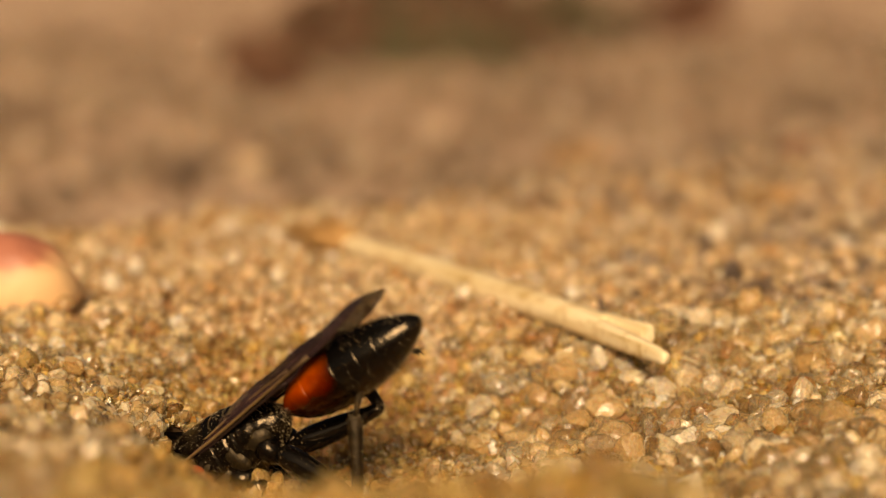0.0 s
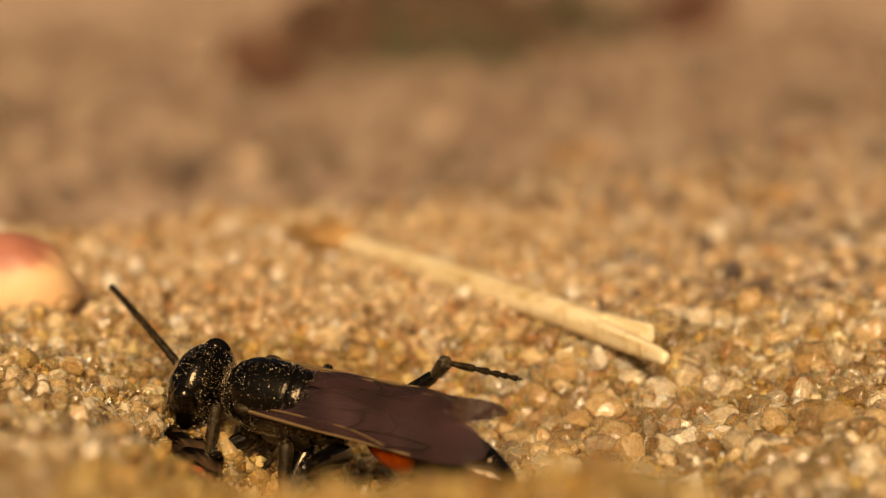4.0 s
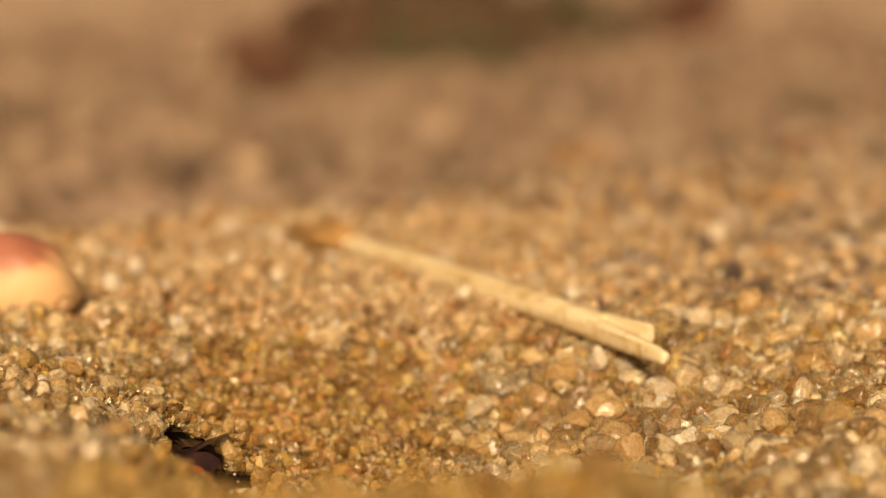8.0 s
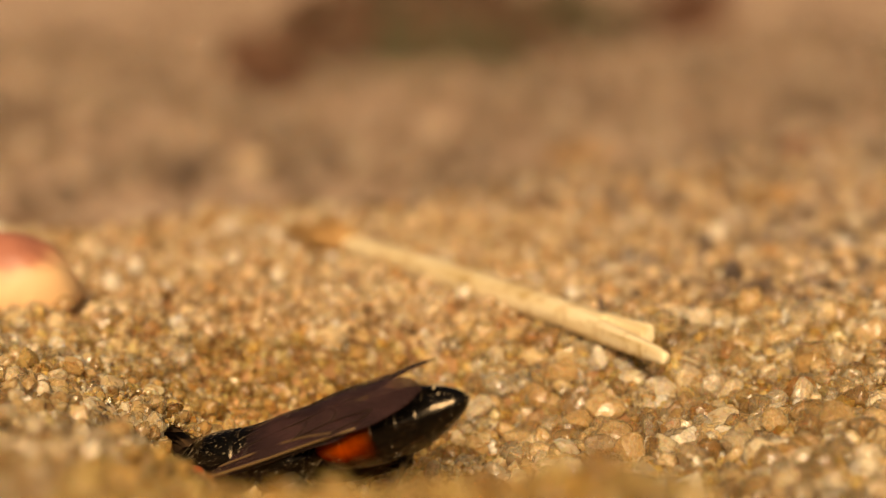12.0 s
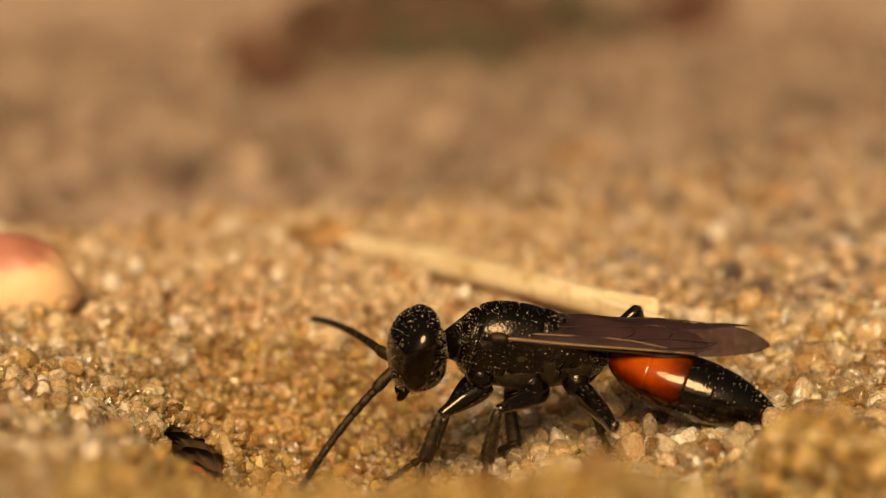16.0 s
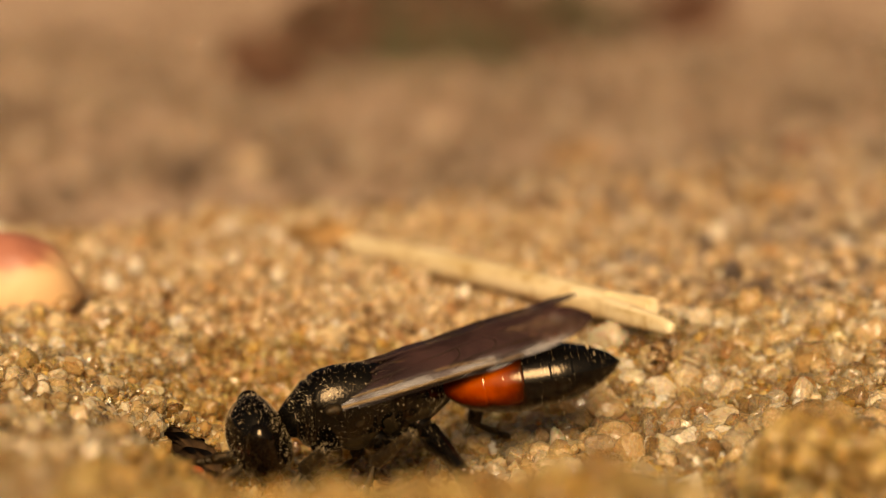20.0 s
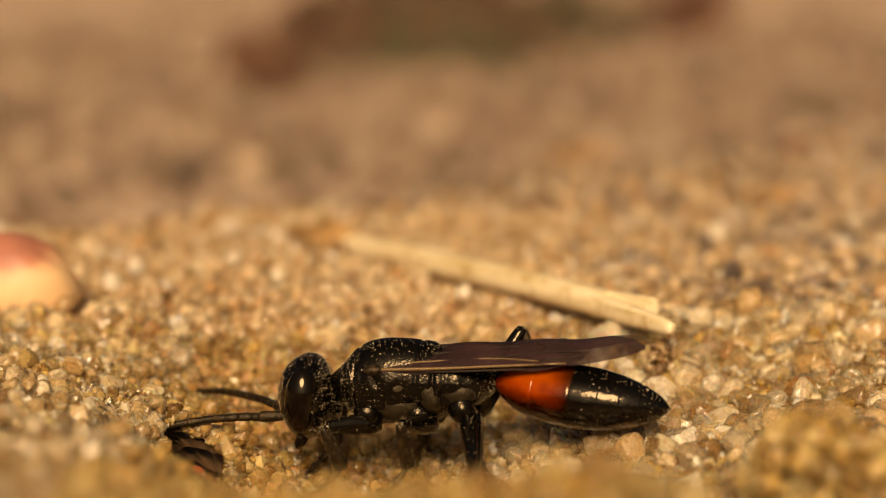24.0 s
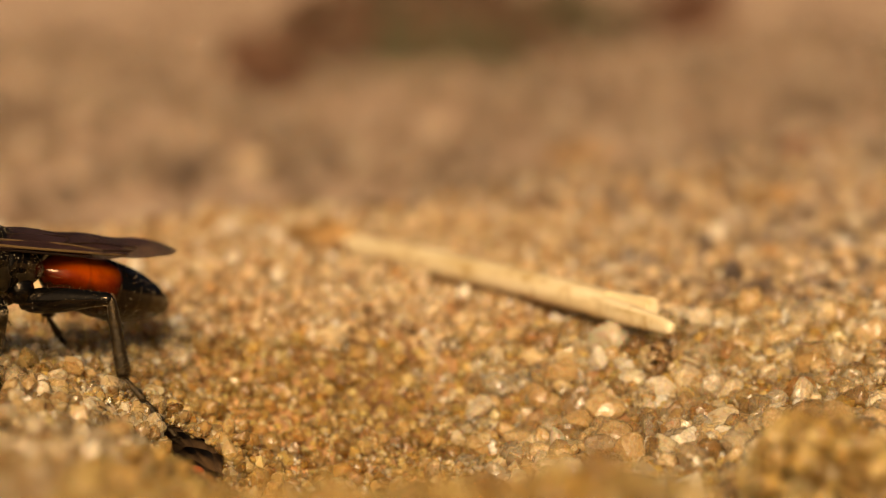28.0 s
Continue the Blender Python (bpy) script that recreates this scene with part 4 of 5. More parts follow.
def motions():
    P = wasp_parts
    rows = [
        (0, body(-6.18, -0.33, -1.95, -24, -42, -3)),
        (0.3, body(-5.93, -0.34, -2.00, -23, -29, -10)),
        (0.6, body(-6.22, -0.32, -1.62, -24, -41, -2)),
        (0.9, body(-6.32, -0.31, -2.72, -24, -27, -10)),
        (1, body(-6.26, -0.33, -2.56, -23, -29, -10)),
        (1.2, body(-6.79, -0.12, -2.77, -23, -27, -12)),
        (1.7, body(-6.79, -0.12, -2.77, -23, -27, -12)),
        (1.8, body(-5.93, -0.38, -2.43, -24, -22, -25)),
        (1.9, body(-4.44, -1.2, -1.75, -20, -7, -50)),
        (2, body(-4.05, -1.1, -1.5, -26, -6, -48)),
        (2.3, body(-3.9, -1.1, -1.5, -26, -5, -48)),
        (2.5, body(-3.14, -0.86, -1.27, -25, -1, -50)),
        (2.8, body(-3.26, -0.47, -0.47, -34, 6, -48)),
        (3, body(-3.92, -0.40, -0.33, -39, 16, -45)),
        (3.2, body(-3.61, -0.44, 0.02, -38, 16, -45)),
        (3.5, body(-4.21, -0.83, -0.14, -29, 6, -42)),
        (4.2, body(-4.45, -0.82, -0.50, -29, 5, -35)),
        (4.9, body(-6.05, -0.30, -2.10, -28, -15, 30)),
        (5.5, body(-6.84, -0.14, -3.07, -23, -28, -18)),
        (5.7, body(-6.84, -0.14, -3.07, -23, -28, -18)),
        (5.9, body(-7.03, -0.13, -3.14, -24, -24, -22)),
        (6, body(-8.16, 0.27, -3.07, -23, -24, -22)),
        (6.1, body(-8.57, 0.45, -3.27, -22, -23, -22)),
        (6.3, body(-8.55, 0.46, -3.36, -22, -25, -20)),
        (6.5, body(-8.40, 0.46, -3.21, -21, -33, -10)),
        (6.7, body(-9.38, 0.84, -4.13, -22, -27, -25)),
        (7, body(-9.60, 0.84, -4.30, -22, -27, -25)),
        (7.3, body(-9.61, 0.84, -3.93, -22, -27, -25)),
        (7.6, body(-10.00, 0.84, -4.44, -21, -27, -25)),
        (8, body(-11.6, 1.2, -4.98, -21, -27, -25)),
        (8.2, body(-9.98, 0.84, -4.34, -21, -27, -25)),
        (8.3, body(-9.16, 0.85, -3.75, -22, -29, -20)),
        (8.5, body(-9.61, 0.84, -4.30, -22, -27, -25)),
        (9, body(-10.15, 0.84, -4.44, -21, -27, -25)),
        (9.2, body(-9.82, 0.85, -3.55, -21, -29, -20)),
        (9.4, body(-11.14, 0.84, -4.54, -20, -27, -25)),
        (9.8, body(-11.58, 0.84, -4.35, -20, -27, -25)),
        (10, body(-10.07, 0.84, -4.48, -21, -29, -20)),
        (10.2, body(-10.39, 0.84, -4.52, -21, -27, -25)),
        (10.4, body(-13.18, 3.66, -6.20, -24, -29, -25)),
        (10.6, body(-13.18, 3.66, -6.20, -24, -29, -25)),
        (10.9, body(-11.66, 0.84, -4.35, -20, -27, -25)),
        (11, body(-11.00, 0.84, -4.27, -20, -27, -25)),
        (11.2, body(-10.21, 0.84, -4.44, -21, -27, -25)),
        (11.4, body(-10.21, 0.84, -4.44, -21, -27, -25)),
        (11.6, body(-7.90, 0.21, -3.42, -23, -20, -30)),
        (11.7, body(-7.64, 0.18, -3.30, -22, -23, -32)),
        (11.8, body(-6.75, -0.23, -3.01, -23, -19, -36)),
        (12, body(-5.67, -0.76, -2.24, -25, -21, -24)),
        (12.2, body(-4.62, -1.71, -1.68, 17, -6, -30)),
        (12.4, body(-3.85, -1.60, -1.52, 13, -3, -32)),
        (12.5, body(-3.85, -1.60, -1.52, 13, -3, -32)),
        (13.1, body(-2.76, -1.35, -0.93, 13, -7, -20)),
        (13.8, body(-0.23, -0.83, 0.11, 1, -18, -8)),
        (14.5, body(1.33, -0.50, 1.51, 1, -26, 0)),
        (14.7, body(1.76, -0.50, 1.44, -1, -16, 0)),
        (15, body(2.52, -0.50, 1.67, -2, -15, 0)),
        (15.2, body(2.55, -0.50, 1.08, -3, -13, 0)),
        (15.5, body(2.38, -0.49, 1.23, -3, -11, 0)),
        (15.7, body(2.72, -0.52, 2.08, 6, -18, 0)),
        (15.9, body(2.24, -0.58, 1.17, 6, 6, -10)),
        (16, body(2.28, -0.57, 1.26, 6, 5, -10)),
        (16.2, body(2.36, -0.55, 1.20, 6, -5, -8)),
        (16.4, body(1.80, -0.63, 1.75, 13, -24, -5)),
        (16.6, body(2.33, -0.54, 0.95, 7, -9, -5)),
        (16.8, body(1.30, -0.54, 0.59, 6, -16, -5)),
        (17, body(1.99, -0.59, 1.64, 13, -28, -3)),
        (17.3, body(1.51, -0.51, 0.58, -2, -13, -5)),
        (17.5, body(1.87, -0.57, 1.09, 10, -18, -5)),
        (17.7, body(0.98, -0.64, 0.85, 14, -24, -10)),
        (18, body(0.45, -0.58, 0.59, 12, -19, -8)),
        (18.3, body(0.83, -0.60, 1.18, 12, -21, -8)),
        (18.6, body(-0.32, -0.58, 0.65, 14, -24, -8)),
        (18.8, body(1.21, -0.63, 1.26, 14, -27, -8)),
        (19, body(0.58, -0.52, 0.36, -0, -14, -5)),
        (19.3, body(0.67, -0.59, 0.79, 13, -24, -5)),
        (19.5, body(0.00, -0.68, 0.69, 16, -26, -15)),
        (19.7, body(-1.43, -0.91, -0.52, 10, -4, -25)),
        (19.8, body(-1.67, -0.93, -0.49, 10, -2, -25)),
        (20, body(-2.36, -0.92, -0.31, 12, -10, -18)),
        (20.2, body(-1.96, -0.98, -0.02, 16, -20, -12)),
        (20.5, body(-3.16, -0.94, -0.55, 15, -14, -15)),
        (20.7, body(-2.81, -1.00, 0.34, 17, -21, -12)),
        (21, body(-2.15, -0.94, -0.54, 13, -12, -12)),
        (21.5, body(-2.17, -0.94, -0.47, 14, -14, -12)),
        (21.8, body(-2.43, -0.94, -0.51, 14, -15, -12)),
        (22.2, body(-2.17, -0.94, -0.47, 14, -14, -12)),
        (22.5, body(-2.03, -0.95, -0.32, 14, -16, -12)),
        (22.9, body(-2.55, -0.93, -0.70, 14, -15, -12)),
        (23.5, body(-2.11, -0.77, -0.67, 16, -18, -10)),
        (23.7, body(-1.05, -0.22, 0.02, -1, -6, -5)),
        (24, body(-0.92, 0.03, 0.14, -10, -5, 0)),
        (24.5, body(-0.94, 0.04, 0.04, -11, -6, 0)),
        (25, body(-1.00, 0.05, -0.10, -11, -6, 0)),
        (25.4, body(-0.95, 0.04, -0.03, -12, -5, 0)),
        (25.6, body(-1.56, 0.03, 0.32, -9, 1, 0)),
        (25.8, body(-1.93, 0.04, 0.56, -12, 2, 0)),
        (26, body(-3.22, 0.28, 1.15, -13, 9, 0)),
        (26.3, body(-3.60, 0.26, 1.36, -12, 4, 0)),
        (26.6, body(-5.02, 0.27, 1.07, -29, 8, -5)),
        (26.9, body(-7.15, 0.32, 2.41, 30, 16, 0)),
        (27, body(-7.47, 0.36, 2.70, 14, 17, 0)),
        (27.1, body(-7.48, 0.36, 2.39, 16, 20, 0)),
        (27.2, body(-7.91, 0.48, 2.46, -31, 2, -5)),
        (27.5, body(-8.97, 0.59, 2.78, -39, 5, -8)),
        (27.7, body(-12.14, 0.39, 3.5, 40, 9, 0)),
        (28, body(-13.50, 0.38, 3.6, 44, 9, 0)),
    ]
    walk(P["wasp"], rows)
    head_rows = [(0, -15, 0, 0), (0.3, -15, 0, 0), (0.6, -15, 0, 0), (0.9, -15, 0, 0), (1, -15, 0, 0), (1.2, -15, 0, 0), (1.7, -15, 0, 0), (1.8, -15, 0, 0), (1.9, 0, 0, 0), (2, -10, 0, 0), (2.3, -10, 0, 0), (2.5, -5, 0, 0), (2.8, -10, 0, 0), (3, -10, 10, 0), (3.2, -5, 15, 0), (3.5, -5, 0, 0), (4.2, -5, 0, 0), (4.9, -15, 0, 0), (5.5, -15, 0, 0), (5.7, -15, 0, 0), (5.9, -15, 0, 0), (6, -15, 0, 0), (6.1, -15, 0, 0), (6.3, -15, 0, 0), (6.5, -15, 0, 0), (6.7, -15, 0, 0), (7, -15, 0, 0), (7.3, -15, 0, 0), (7.6, -15, 0, 0), (8, -15, 0, 0), (8.2, -15, 0, 0), (8.3, -15, 0, 0), (8.5, -15, 0, 0), (9, -15, 0, 0), (9.2, -15, 0, 0), (9.4, -15, 0, 0), (9.8, -15, 0, 0), (10, -15, 0, 0), (10.2, -15, 0, 0), (10.4, -15, 0, 0), (10.6, -15, 0, 0), (10.9, -15, 0, 0), (11, -15, 0, 0), (11.2, -15, 0, 0), (11.4, -15, 0, 0), (11.6, -15, 0, 0), (11.7, -15, 0, 0), (11.8, -15, 0, 0), (12, -10, 0, 0), (12.2, -10, 0, 0), (12.4, -10, 0, 0), (12.5, -10, 0, 0), (13.1, -10, 0, 0), (13.8, -15, 0, 0), (14.5, -22, 0, 0), (14.7, -22, 0, 0), (15, -15, 0, 0), (15.2, -18, 0, 0), (15.5, -18, 0, 0), (15.7, -25, 0, 0), (15.9, -15, 0, 0), (16, -12, 0, 0), (16.2, -15, 0, 0), (16.4, -30, 0, 0), (16.6, -20, 0, 0), (16.8, -18, 0, 0), (17, -32, 0, 0), (17.3, -20, 0, 0), (17.5, -25, 0, 0), (17.7, -28, 0, 0), (18, -25, 0, 0), (18.3, -25, 0, 0), (18.6, -25, 0, 0), (18.8, -30, 0, 0), (19, -15, 0, 0), (19.3, -25, 0, 0), (19.5, -28, 0, 0), (19.7, -18, 0, 0), (19.8, -18, 0, 0), (20, -20, 0, 0), (20.2, -25, 0, 0), (20.5, -22, 0, 0), (20.7, -28, 0, 0), (21, -18, 0, 0), (21.5, -22, 0, 0), (21.8, -24, 0, 0), (22.2, -22, 0, 0), (22.5, -24, 0, 0), (22.9, -22, 0, 0), (23.5, -22, 0, 0), (23.7, -12, 0, 0), (24, -12, 0, 0), (24.5, -10, 0, 0), (25, -10, 0, 0), (25.4, -10, 0, 0), (25.6, -5, 0, 0), (25.8, -5, 0, 0), (26, -5, 0, 0), (26.3, -5, 0, 0), (26.6, 0, 15, 0), (26.9, -12, 0, 0), (27, -14, 0, 0), (27.1, -14, 0, 0), (27.2, -8, 15, 0), (27.5, -5, 15, 0), (27.7, -5, 0, 0), (28, -5, 0, 0)]
    walk(P["head"], [(t, mm(*NECK, r, -p, y) @ Matrix.Identity(4)) for t, p, y, r in head_rows])
    abdomen_rows = [(0, 7, 1), (0.3, 8, 9), (0.6, 6, -0), (0.9, 6, -1), (1, 7, -1), (1.2, 6, 2), (1.7, 6, 2), (1.8, 0, -0), (1.9, 9, -4), (2, 13, -2), (2.3, 12, -2), (2.5, 8, -4), (2.8, 5, -4), (3, 5, -4), (3.2, 5, -3), (3.5, 5, -4), (4.2, 1, -8), (4.9, -3, 2), (5.5, -0, 1), (5.7, -0, 1), (5.9, 4, -2), (6, 11, -3), (6.1, 9, -6), (6.3, 8, -5), (6.5, 5, -1), (6.7, 10, -5), (7, 10, -5), (7.3, 10, -5), (7.6, 10, -5), (8, 10, -5), (8.2, 10, -5), (8.3, 7, -3), (8.5, 10, -5), (9, 10, -5), (9.2, 7, -3), (9.4, 10, -5), (9.8, 10, -5), (10, 7, -3), (10.2, 10, -5), (10.4, 7, -1), (10.6, 7, -1), (10.9, 10, -4), (11, 10, -5), (11.2, 10, -5), (11.4, 10, -5), (11.6, 2, -4), (11.7, 0, -5), (11.8, 3, -6), (12, -2, 1), (12.2, -8, -2), (12.4, -5, 0), (12.5, -6, 1), (13.1, -2, -3), (13.8, 6, 4), (14.5, 14, 3), (14.7, 14, 3), (15, 16, 3), (15.2, 18, -8), (15.5, 16, -7), (15.7, 18, -16), (15.9, 11, -21), (16, 9, -20), (16.2, 5, -17), (16.4, -5, -15), (16.6, -2, -14), (16.8, 4, -12), (17, 4, -17), (17.3, 6, -6), (17.5, 6, -18), (17.7, 3, -8), (18, 0, -13), (18.3, 7, -9), (18.6, 8, -8), (18.8, 1, -6), (19, 6, 4), (19.3, 4, -17), (19.5, -1, -6), (19.7, 0, -4), (19.8, -4, -2), (20, -5, -14), (20.2, -7, -24), (20.5, -8, -23), (20.7, -1, -28), (21, -7, -23), (21.5, -5, -25), (21.8, -7, -23), (22.2, -5, -25), (22.5, -5, -24), (22.9, -6, -24), (23.5, -2, -27), (23.7, -0, -14), (24, 10, -7), (24.5, 11, -5), (25, 10, -5), (25.4, 9, -5), (25.6, 9, -9), (25.8, 9, -5), (26, 6, -5), (26.3, 12, -5), (26.6, 4, -15), (26.9, 19, -14), (27, 8, 11), (27.1, 19, 8), (27.2, 12, -5), (27.5, 10, -3), (27.7, 14, -7), (28, 11, 1)]
    walk(P["abdomen"], [(t, mm(*WAIST, 0, -p, y)) for t, p, y in abdomen_rows])
    for s in (-1, 1):
        ax, ay, az = ANTENNA_AT
        # lift and spread, side by side: near (left) and far (right) antenna
        waves = [(0.0, -20, -20, 18, 18), (1.8, -20, -20, 18, 18), (2.5, 20, 0, 20, 30), (2.8, 20, 0, 25, 35), (3.0, 22, 2, 25, 40), (3.5, 15, 25, 35, 35), (5.0, -20, -20, 18, 18), (12.0, -20, -20, 18, 18),
                 (14.5, -18, -28, 12, 20), (14.7, -22, -22, 10, 15), (15.0, 0, 14, 12, 62), (15.2, -8, -28, 12, 20), (15.5, -30, -25, 10, 18), (15.9, -48, 5, 12, 75), (16.4, -15, -10, 15, 25), (16.6, 5, 0, 15, 20), (17.0, -10, -10, 15, 20),
                 (17.3, 0, 8, 15, 20), (17.7, 10, 15, 15, 25), (18.3, 0, 5, 12, 20), (19.0, 0, 5, 12, 20), (19.5, 20, 10, 20, 30), (19.8, 0, 5, 15, 20), (21.0, -5, 0, 12, 18), (23.5, 5, 10, 12, 18), (23.7, 16, 16, 10, 18), (24.0, 13, 14, 15, 40),
                 (24.5, 13, 22, 15, 30), (24.8, 21, 18, 15, 26), (25.0, 27, 20, 15, 20), (25.2, 25, 20, 15, 10), (25.4, 2, 18, 15, 4), (25.6, 28, 45, 17, 10), (25.8, 5, 12, 17, 6), (26.0, -25, 24, 20, 66), (26.3, 40, 55, 17, 10), (26.6, -10, -5, 15, 25), (26.9, 0, 35, 15, 25), (27.2, -15, 0, 15, 25), (28.0, 10, 20, 15, 25)]
        when = sorted({r[0] for r in waves} | {r[0] for r in head_rows})
        turns = [[np.interp(when, [r[0] for r in waves], [r[k] for r in waves]) for k in range(1, 5)], [np.interp(when, [r[0] for r in head_rows], [r[k] for r in head_rows]) for k in (1, 2, 3)]]
        path = []
        for i, t in enumerate(when):
            (a, b, c, d), (hp, hy, hr) = [v[i] for v in turns[0]], [v[i] for v in turns[1]]
            path.append((t, mm(*NECK, hr, -hp, hy) @ mm(ax, ay * s, az, 0, -(a if s > 0 else b), (c if s > 0 else d) * s)))
        walk(P["antenna", s], path)
        # the wings lie along the abdomen and follow its bend by half
        lift = [(t, max((2.4 if t < 12.6 else 4.8) - 0.42 * p, -3.0)) for t, p, y in abdomen_rows]
        walk(P["forewing", s], [(t, mm(0.95, s * 1.0, 0.46, 19 * -s, a - 1.5, -2 * s)) for t, a in lift])
        walk(P["hindwing", s], [(t, mm(0.5, s * 0.94, 0.38, 19 * -s, a - 2.5, -2 * s)) for t, a in lift])
    # in the burrow the legs are tucked in, and the far hind leg trails up behind
    feet = {(which, s): {} for which in FEET for s in (-1, 1)}
    for t, m in rows:
        if t < 1.85 or 4.5 < t < 12.1:
            for s in (-1, 1):
                feet["fore", s][t] = (2.2, 0.7 * s, -1.7)
                feet["middle", s][t] = (-1.6, 0.6 * s, -2.3, 0.3, 0.4 * s, -1.0)
            feet["hind", 1][t] = (-4.3, 0.6, -1.7, -0.3, 0.2, -1.0)
            feet["hind", -1][t] = (-5.2, -2.4, -0.9)
        elif 1.85 < t < 4.5:
            feet["hind", -1][t] = (-4.6, -2.3, -0.8) if t < 2.4 else (-5.2, -3.0, -0.7)
            feet["middle", -1][t] = (-1.4, -1.1, -1.6)
        elif 25.9 < t:
            near = ((2.7, 2.2), (2.0, 2.4), (-4.6, 1.6)) if t < 26.4 else ((1.9, 2.0), (-1.2, 2.2), (-2.3, 2.6)) if 26.8 < t < 27.15 else ((2.2, 2.0), (0.2, 2.2), (-3.2, 2.2))
            feet["fore", 1][t], feet["middle", 1][t], feet["hind", 1][t] = near
            if t > 27.6:
                foot = m.inverted() @ Vector((-7.9 * MM, -0.4 * MM, (float(height(-7.9, -0.4)) + 0.3) * MM)) / MM
                feet["hind", 1][t] = tuple(foot)
    # stances seen in full: where the ankle stands in the wasp's space, and which way the knee points
    stances = {(26.8, 27.15): {("fore", 1): (0.8, 1.2, -3.1, 1, 0.5, 0.2), ("fore", -1): (1.9, -1.3, -2.4, 0.5, -1, 0.3), ("middle", 1): (-2.4, 1.6, -3.0, 0.1, 1, 0.3), ("hind", 1): (-3.8, 1.3, -3.9, -1, 0.3, 0.0)},
               (15.85, 16.25): {("fore", 1): (2.6, 1.2, -3.2, 1, 0.5, 0.3), ("middle", 1): (0.9, 1.5, -3.0, 1, 0.7, 0.2)}}
    for (start, end), legs in stances.items():
        for t, m in rows:
            if start < t < end:
                for leg, stance in legs.items():
                    feet[leg][t] = stance
    step_legs(rows, feet)
    before = mm(6.35, 3.7, 0.42, 0, -0.3, 118.2)
    after = mm(6.6, 4.9, 1.05, 0, 1.7, 119.2)
    walk(straw_thing, [(0.0, before), (12.5, before), (14.3, after), (28.0, after)])

    def lying(x, y, up, *turn):
        return mm(x, y, float(height(x, y)) + up, *turn)

    there = lying(8.9, -11, 1.4)
    walk(clump, [(0.0, mm(-16, 0, -9)), (12.5, mm(-16, 0, -9)), (13.0, mm(-9, -1, -4)), (13.5, mm(-2, -4, -1)), (14.3, there), (28.0, there)])
    dug = mm(-9.5, 2.5, -4.0)
    under = lying(6.65, 4.3, 0.55)
    walk(crumb, [(0.0, dug), (12.5, dug), (13.0, mm(-6.0, -1.0, -1.2)), (13.5, mm(0.0, 1.0, -0.8)), (14.3, under), (28.0, under)])
    rest = lying(5.2, -0.4, 0.2)
    away = lying(8.2, 6.0, 0.15, 0, 60, 40)
    walk(amber, [(0.0, rest), (12.5, rest), (14.3, away), (28.0, away)])
    first, lie, kicked, last = lying(2.1, 0.6, 0.3, 0, 70, 0), lying(2.73, -0.1, 0.25, 0, 0, 8), lying(3.6, 0.2, 0.25, 0, 40, 20), lying(3.35, 0.7, 0.3, 0, 80, 0)
    walk(quartz, [(0.0, first), (1.8, first), (2.0, lie), (11.6, lie), (11.9, kicked), (12.5, kicked), (14.3, last), (28.0, last)])


def damp(x, y):
    """Where the sand is freshly dug and still damp: the hollow round the burrow."""
    wave = 0.25 * np.sin(x * 1.3) + 0.25 * np.sin(y * 1.1 + x * 0.6)
    pit = ((x + 4.4) / 5.0) ** 2 + ((y - 2.4) / 7.2) ** 2 + wave
    return pit


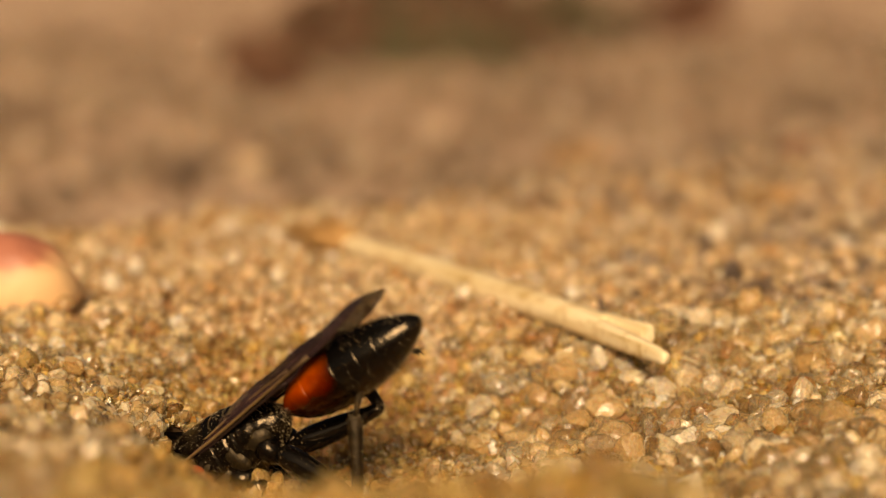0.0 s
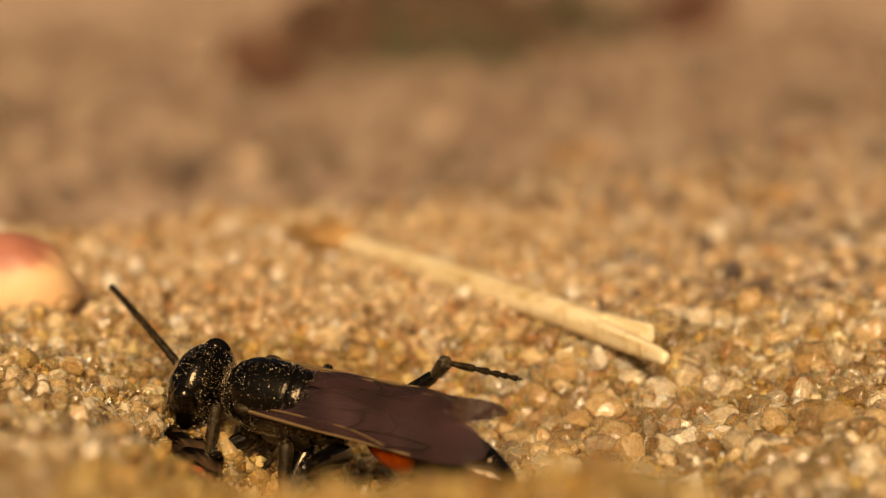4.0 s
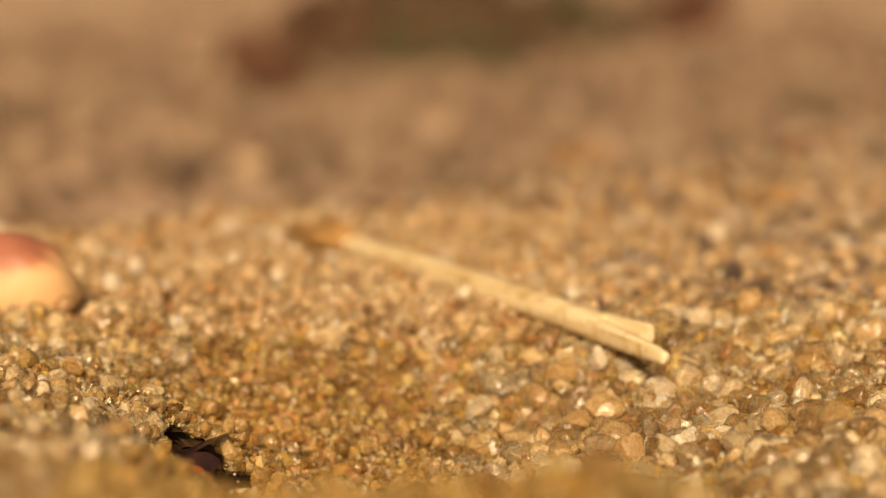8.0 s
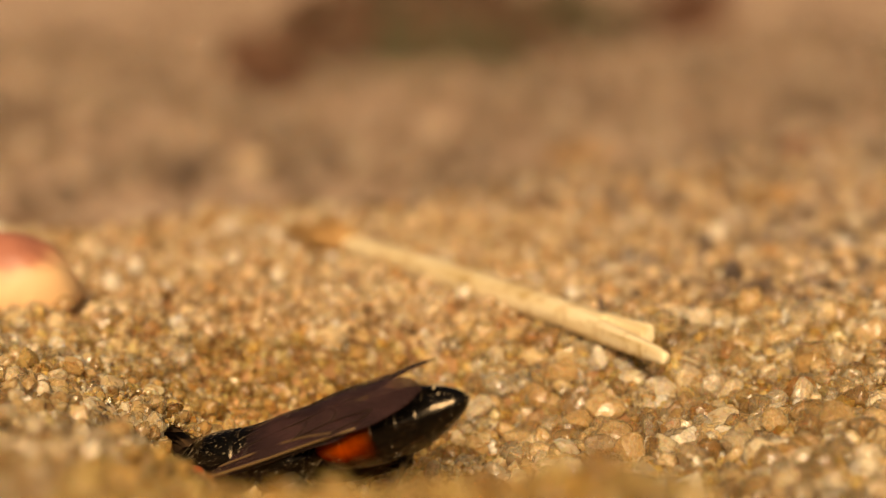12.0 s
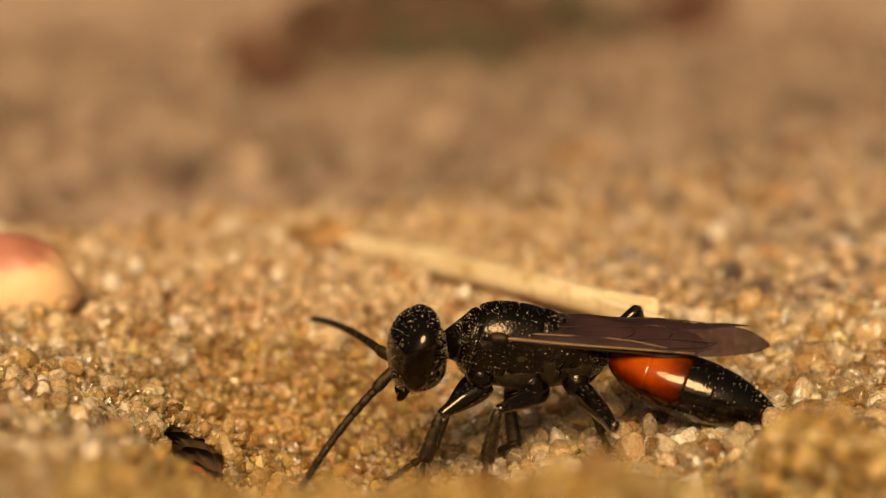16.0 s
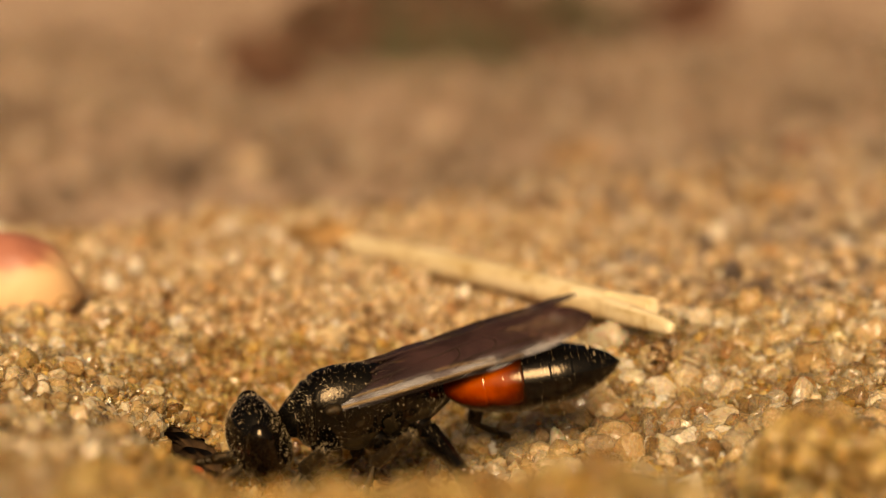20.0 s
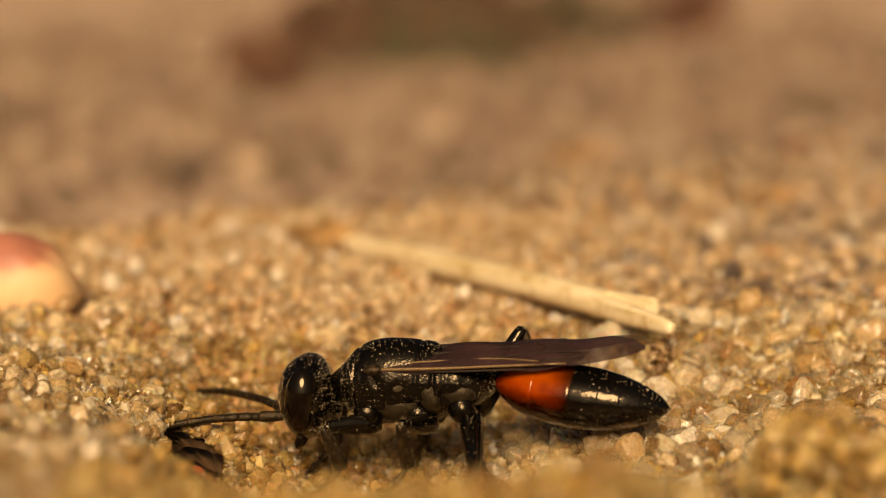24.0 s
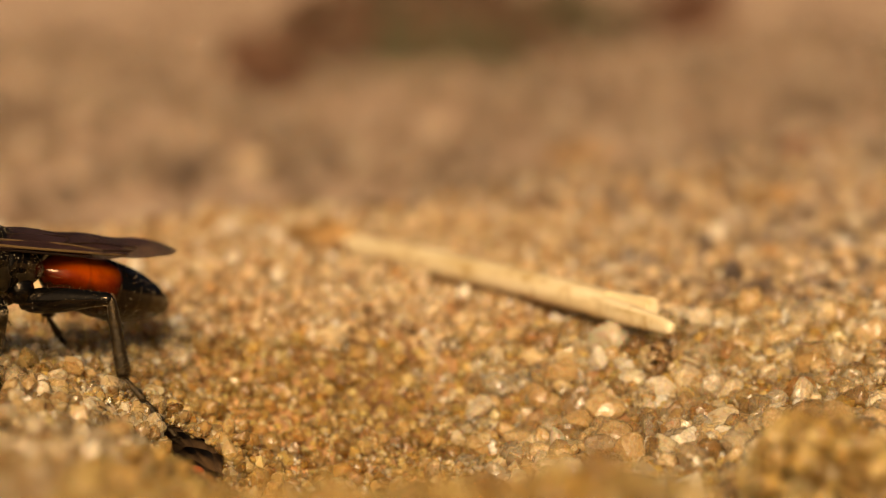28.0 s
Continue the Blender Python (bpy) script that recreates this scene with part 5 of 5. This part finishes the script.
def build_sand():
    rng = np.random.RandomState(11)
    near = strew(-24, 24, -26, 9, 9.5, 0.215, rng, 0.44)
    near = (*near[:3], near[3] * np.where(near[0] > 1, 1.17, 0.8))
    fine = strew(-24, 24, -9, 9, 20.0, 0.1, rng)
    dirt = strew(-15, 16, -4, 6, 26.0, 0.055, rng, 0.11)
    patch = np.sin(dirt[0] * 1.1 + 1.0) * np.sin(dirt[1] * 1.6 + 0.4 * dirt[0]) + 0.6 * (dirt[0] < -7.5) > 0.25
    dirt = tuple(a[patch] for a in dirt)
    dirt = (*dirt[:2], dirt[2] + rng.uniform(0.0, 0.22, len(dirt[0])), dirt[3])
    mid = strew(-24, 24, 9, 34, 8.0, 0.2, rng)
    mid_fine = strew(-24, 24, 9, 30, 10.0, 0.12, rng)
    back = strew(-34, 34, 34, 110, 3.0, 0.34, rng)
    keep = back[1] < crest_line(back[0]) + 14 + rng.normal(scale=5, size=len(back[0]))
    back = tuple(a[keep] for a in back)
    dull = rng.uniform(size=len(back[0])) < ease(10, 62, back[1] - 0.2 * back[0])
    clods = strew(-70, 70, 50, 240, 0.22, 0.55, rng, 1.5)
    lumps = strew(-80, 80, 95, 290, 0.004, 0.9, rng, 1.6)
    # gritty rubble round the burrow mouth and on the bank beside it
    a, d = rng.uniform(0, 6.283, 420), rng.uniform(0.93, 1.6, 420)
    gx, gy = HOLE[0] + HOLE[2] * d * np.cos(a), HOLE[1] + HOLE[3] * d * np.sin(a)
    gx, gy = np.concatenate([gx, rng.uniform(-12, -7.6, 1500)]), np.concatenate([gy, rng.uniform(-4.5, -0.2, 1500)])
    keep = ~in_hole(gx, gy, 0.92)
    gx, gy = gx[keep], gy[keep]
    gr = np.clip(0.11 * np.exp(rng.normal(scale=0.5, size=len(gx))), 0.04, 0.3)
    rubble = (gx, gy, height(gx, gy) + gr * rng.uniform(0.0, 1.6, len(gx)), gr)
    x, y, z, r = near
    wet = damp(x, y) + rng.normal(scale=0.18, size=len(x)) < 1.0
    single = (x > 2.5) & (x < 13) & (y > -3.2) & (y < 4) & (r > 0.2) & ~wet
    pick = np.flatnonzero(single)[:300]
    heap = (y < -9.5 + 1.5 * np.sin(x * 0.8)) & (np.abs(x) < 7.5)
    dry = np.setdiff1d(np.flatnonzero(~wet & ~heap), pick)
    wet = np.flatnonzero(wet)
    near = (x, y, z, np.where(damp(x, y) < 1.0, 0.88 * r, r))
    brown = rng.uniform(size=len(mid[0])) < 0.5 * ease(3, 11, mid[0])
    wet_mid = damp(mid[0], mid[1]) + rng.normal(scale=0.18, size=len(mid[0])) < 1.0
    shapes = SHAPES[:8] + SHAPES_FAR[:4]
    sharp = (y[dry] > -4.5) & (y[dry] < 6.5)
    heaps = [("sand_grains", [tuple(a[dry[~sharp]] for a in near), tuple(a[gx <= -8] for a in rubble)], shapes, grain_many, "loose pale quartz sand grains"),
             ("crisp_sand_grains", [tuple(a[dry[sharp]] for a in near)], SHAPES_NEAR, grain_many, "loose pale quartz sand grains"),
             ("crisp_damp_grains", [tuple(a[wet] for a in near)], SHAPES_NEAR, grain_damp, "freshly dug damp amber sand grains"),
             ("damp_sand_grains", [tuple(a[gx > -8] for a in rubble), tuple(a[wet_mid] for a in mid)], shapes, grain_damp, "freshly dug damp amber sand grains"),
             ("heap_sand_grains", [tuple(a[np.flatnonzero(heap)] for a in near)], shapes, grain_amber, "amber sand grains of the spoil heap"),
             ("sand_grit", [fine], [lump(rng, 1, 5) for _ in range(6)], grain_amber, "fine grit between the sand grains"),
             ("sand_dirt", [dirt], [lump(rng, 1, 6) for _ in range(5)], grain_many, "fine sparkling dirt on the sand grains"),
             ("far_sand_grains", [mid_fine, tuple(a[~wet_mid & ~brown] for a in mid), tuple(a[~dull] for a in back)], SHAPES_FAR, grain_dry, "loose pale quartz sand grains"),
             ("soil_crumbs", [clods, lumps, tuple(a[brown & ~wet_mid] for a in mid), tuple(a[dull] for a in back)], SHAPES_FAR, far_soil, "dull crumbs of sandy soil")]
    for name, groups, forms, mat, label in heaps:
        tagged(part("sand_grains", merged(name, groups, forms, mat, rng, name in ("far_sand_grains", "soil_crumbs", "heap_sand_grains")), ground, label), kind="stuff")
    meshes = [mesh_of("sand_grain", v.tolist(), [tuple(q) for q in f.tolist()], grain_one, False) for v, f in SHAPES_NEAR]
    for i in pick:
        g = part("sand_grain", meshes[i % len(meshes)], ground)
        g.matrix_basis = mm(x[i], y[i], z[i], *rng.uniform(0, 360, 3)) @ Matrix.Diagonal((r[i], r[i], r[i], 1))


build_sand()
motions()
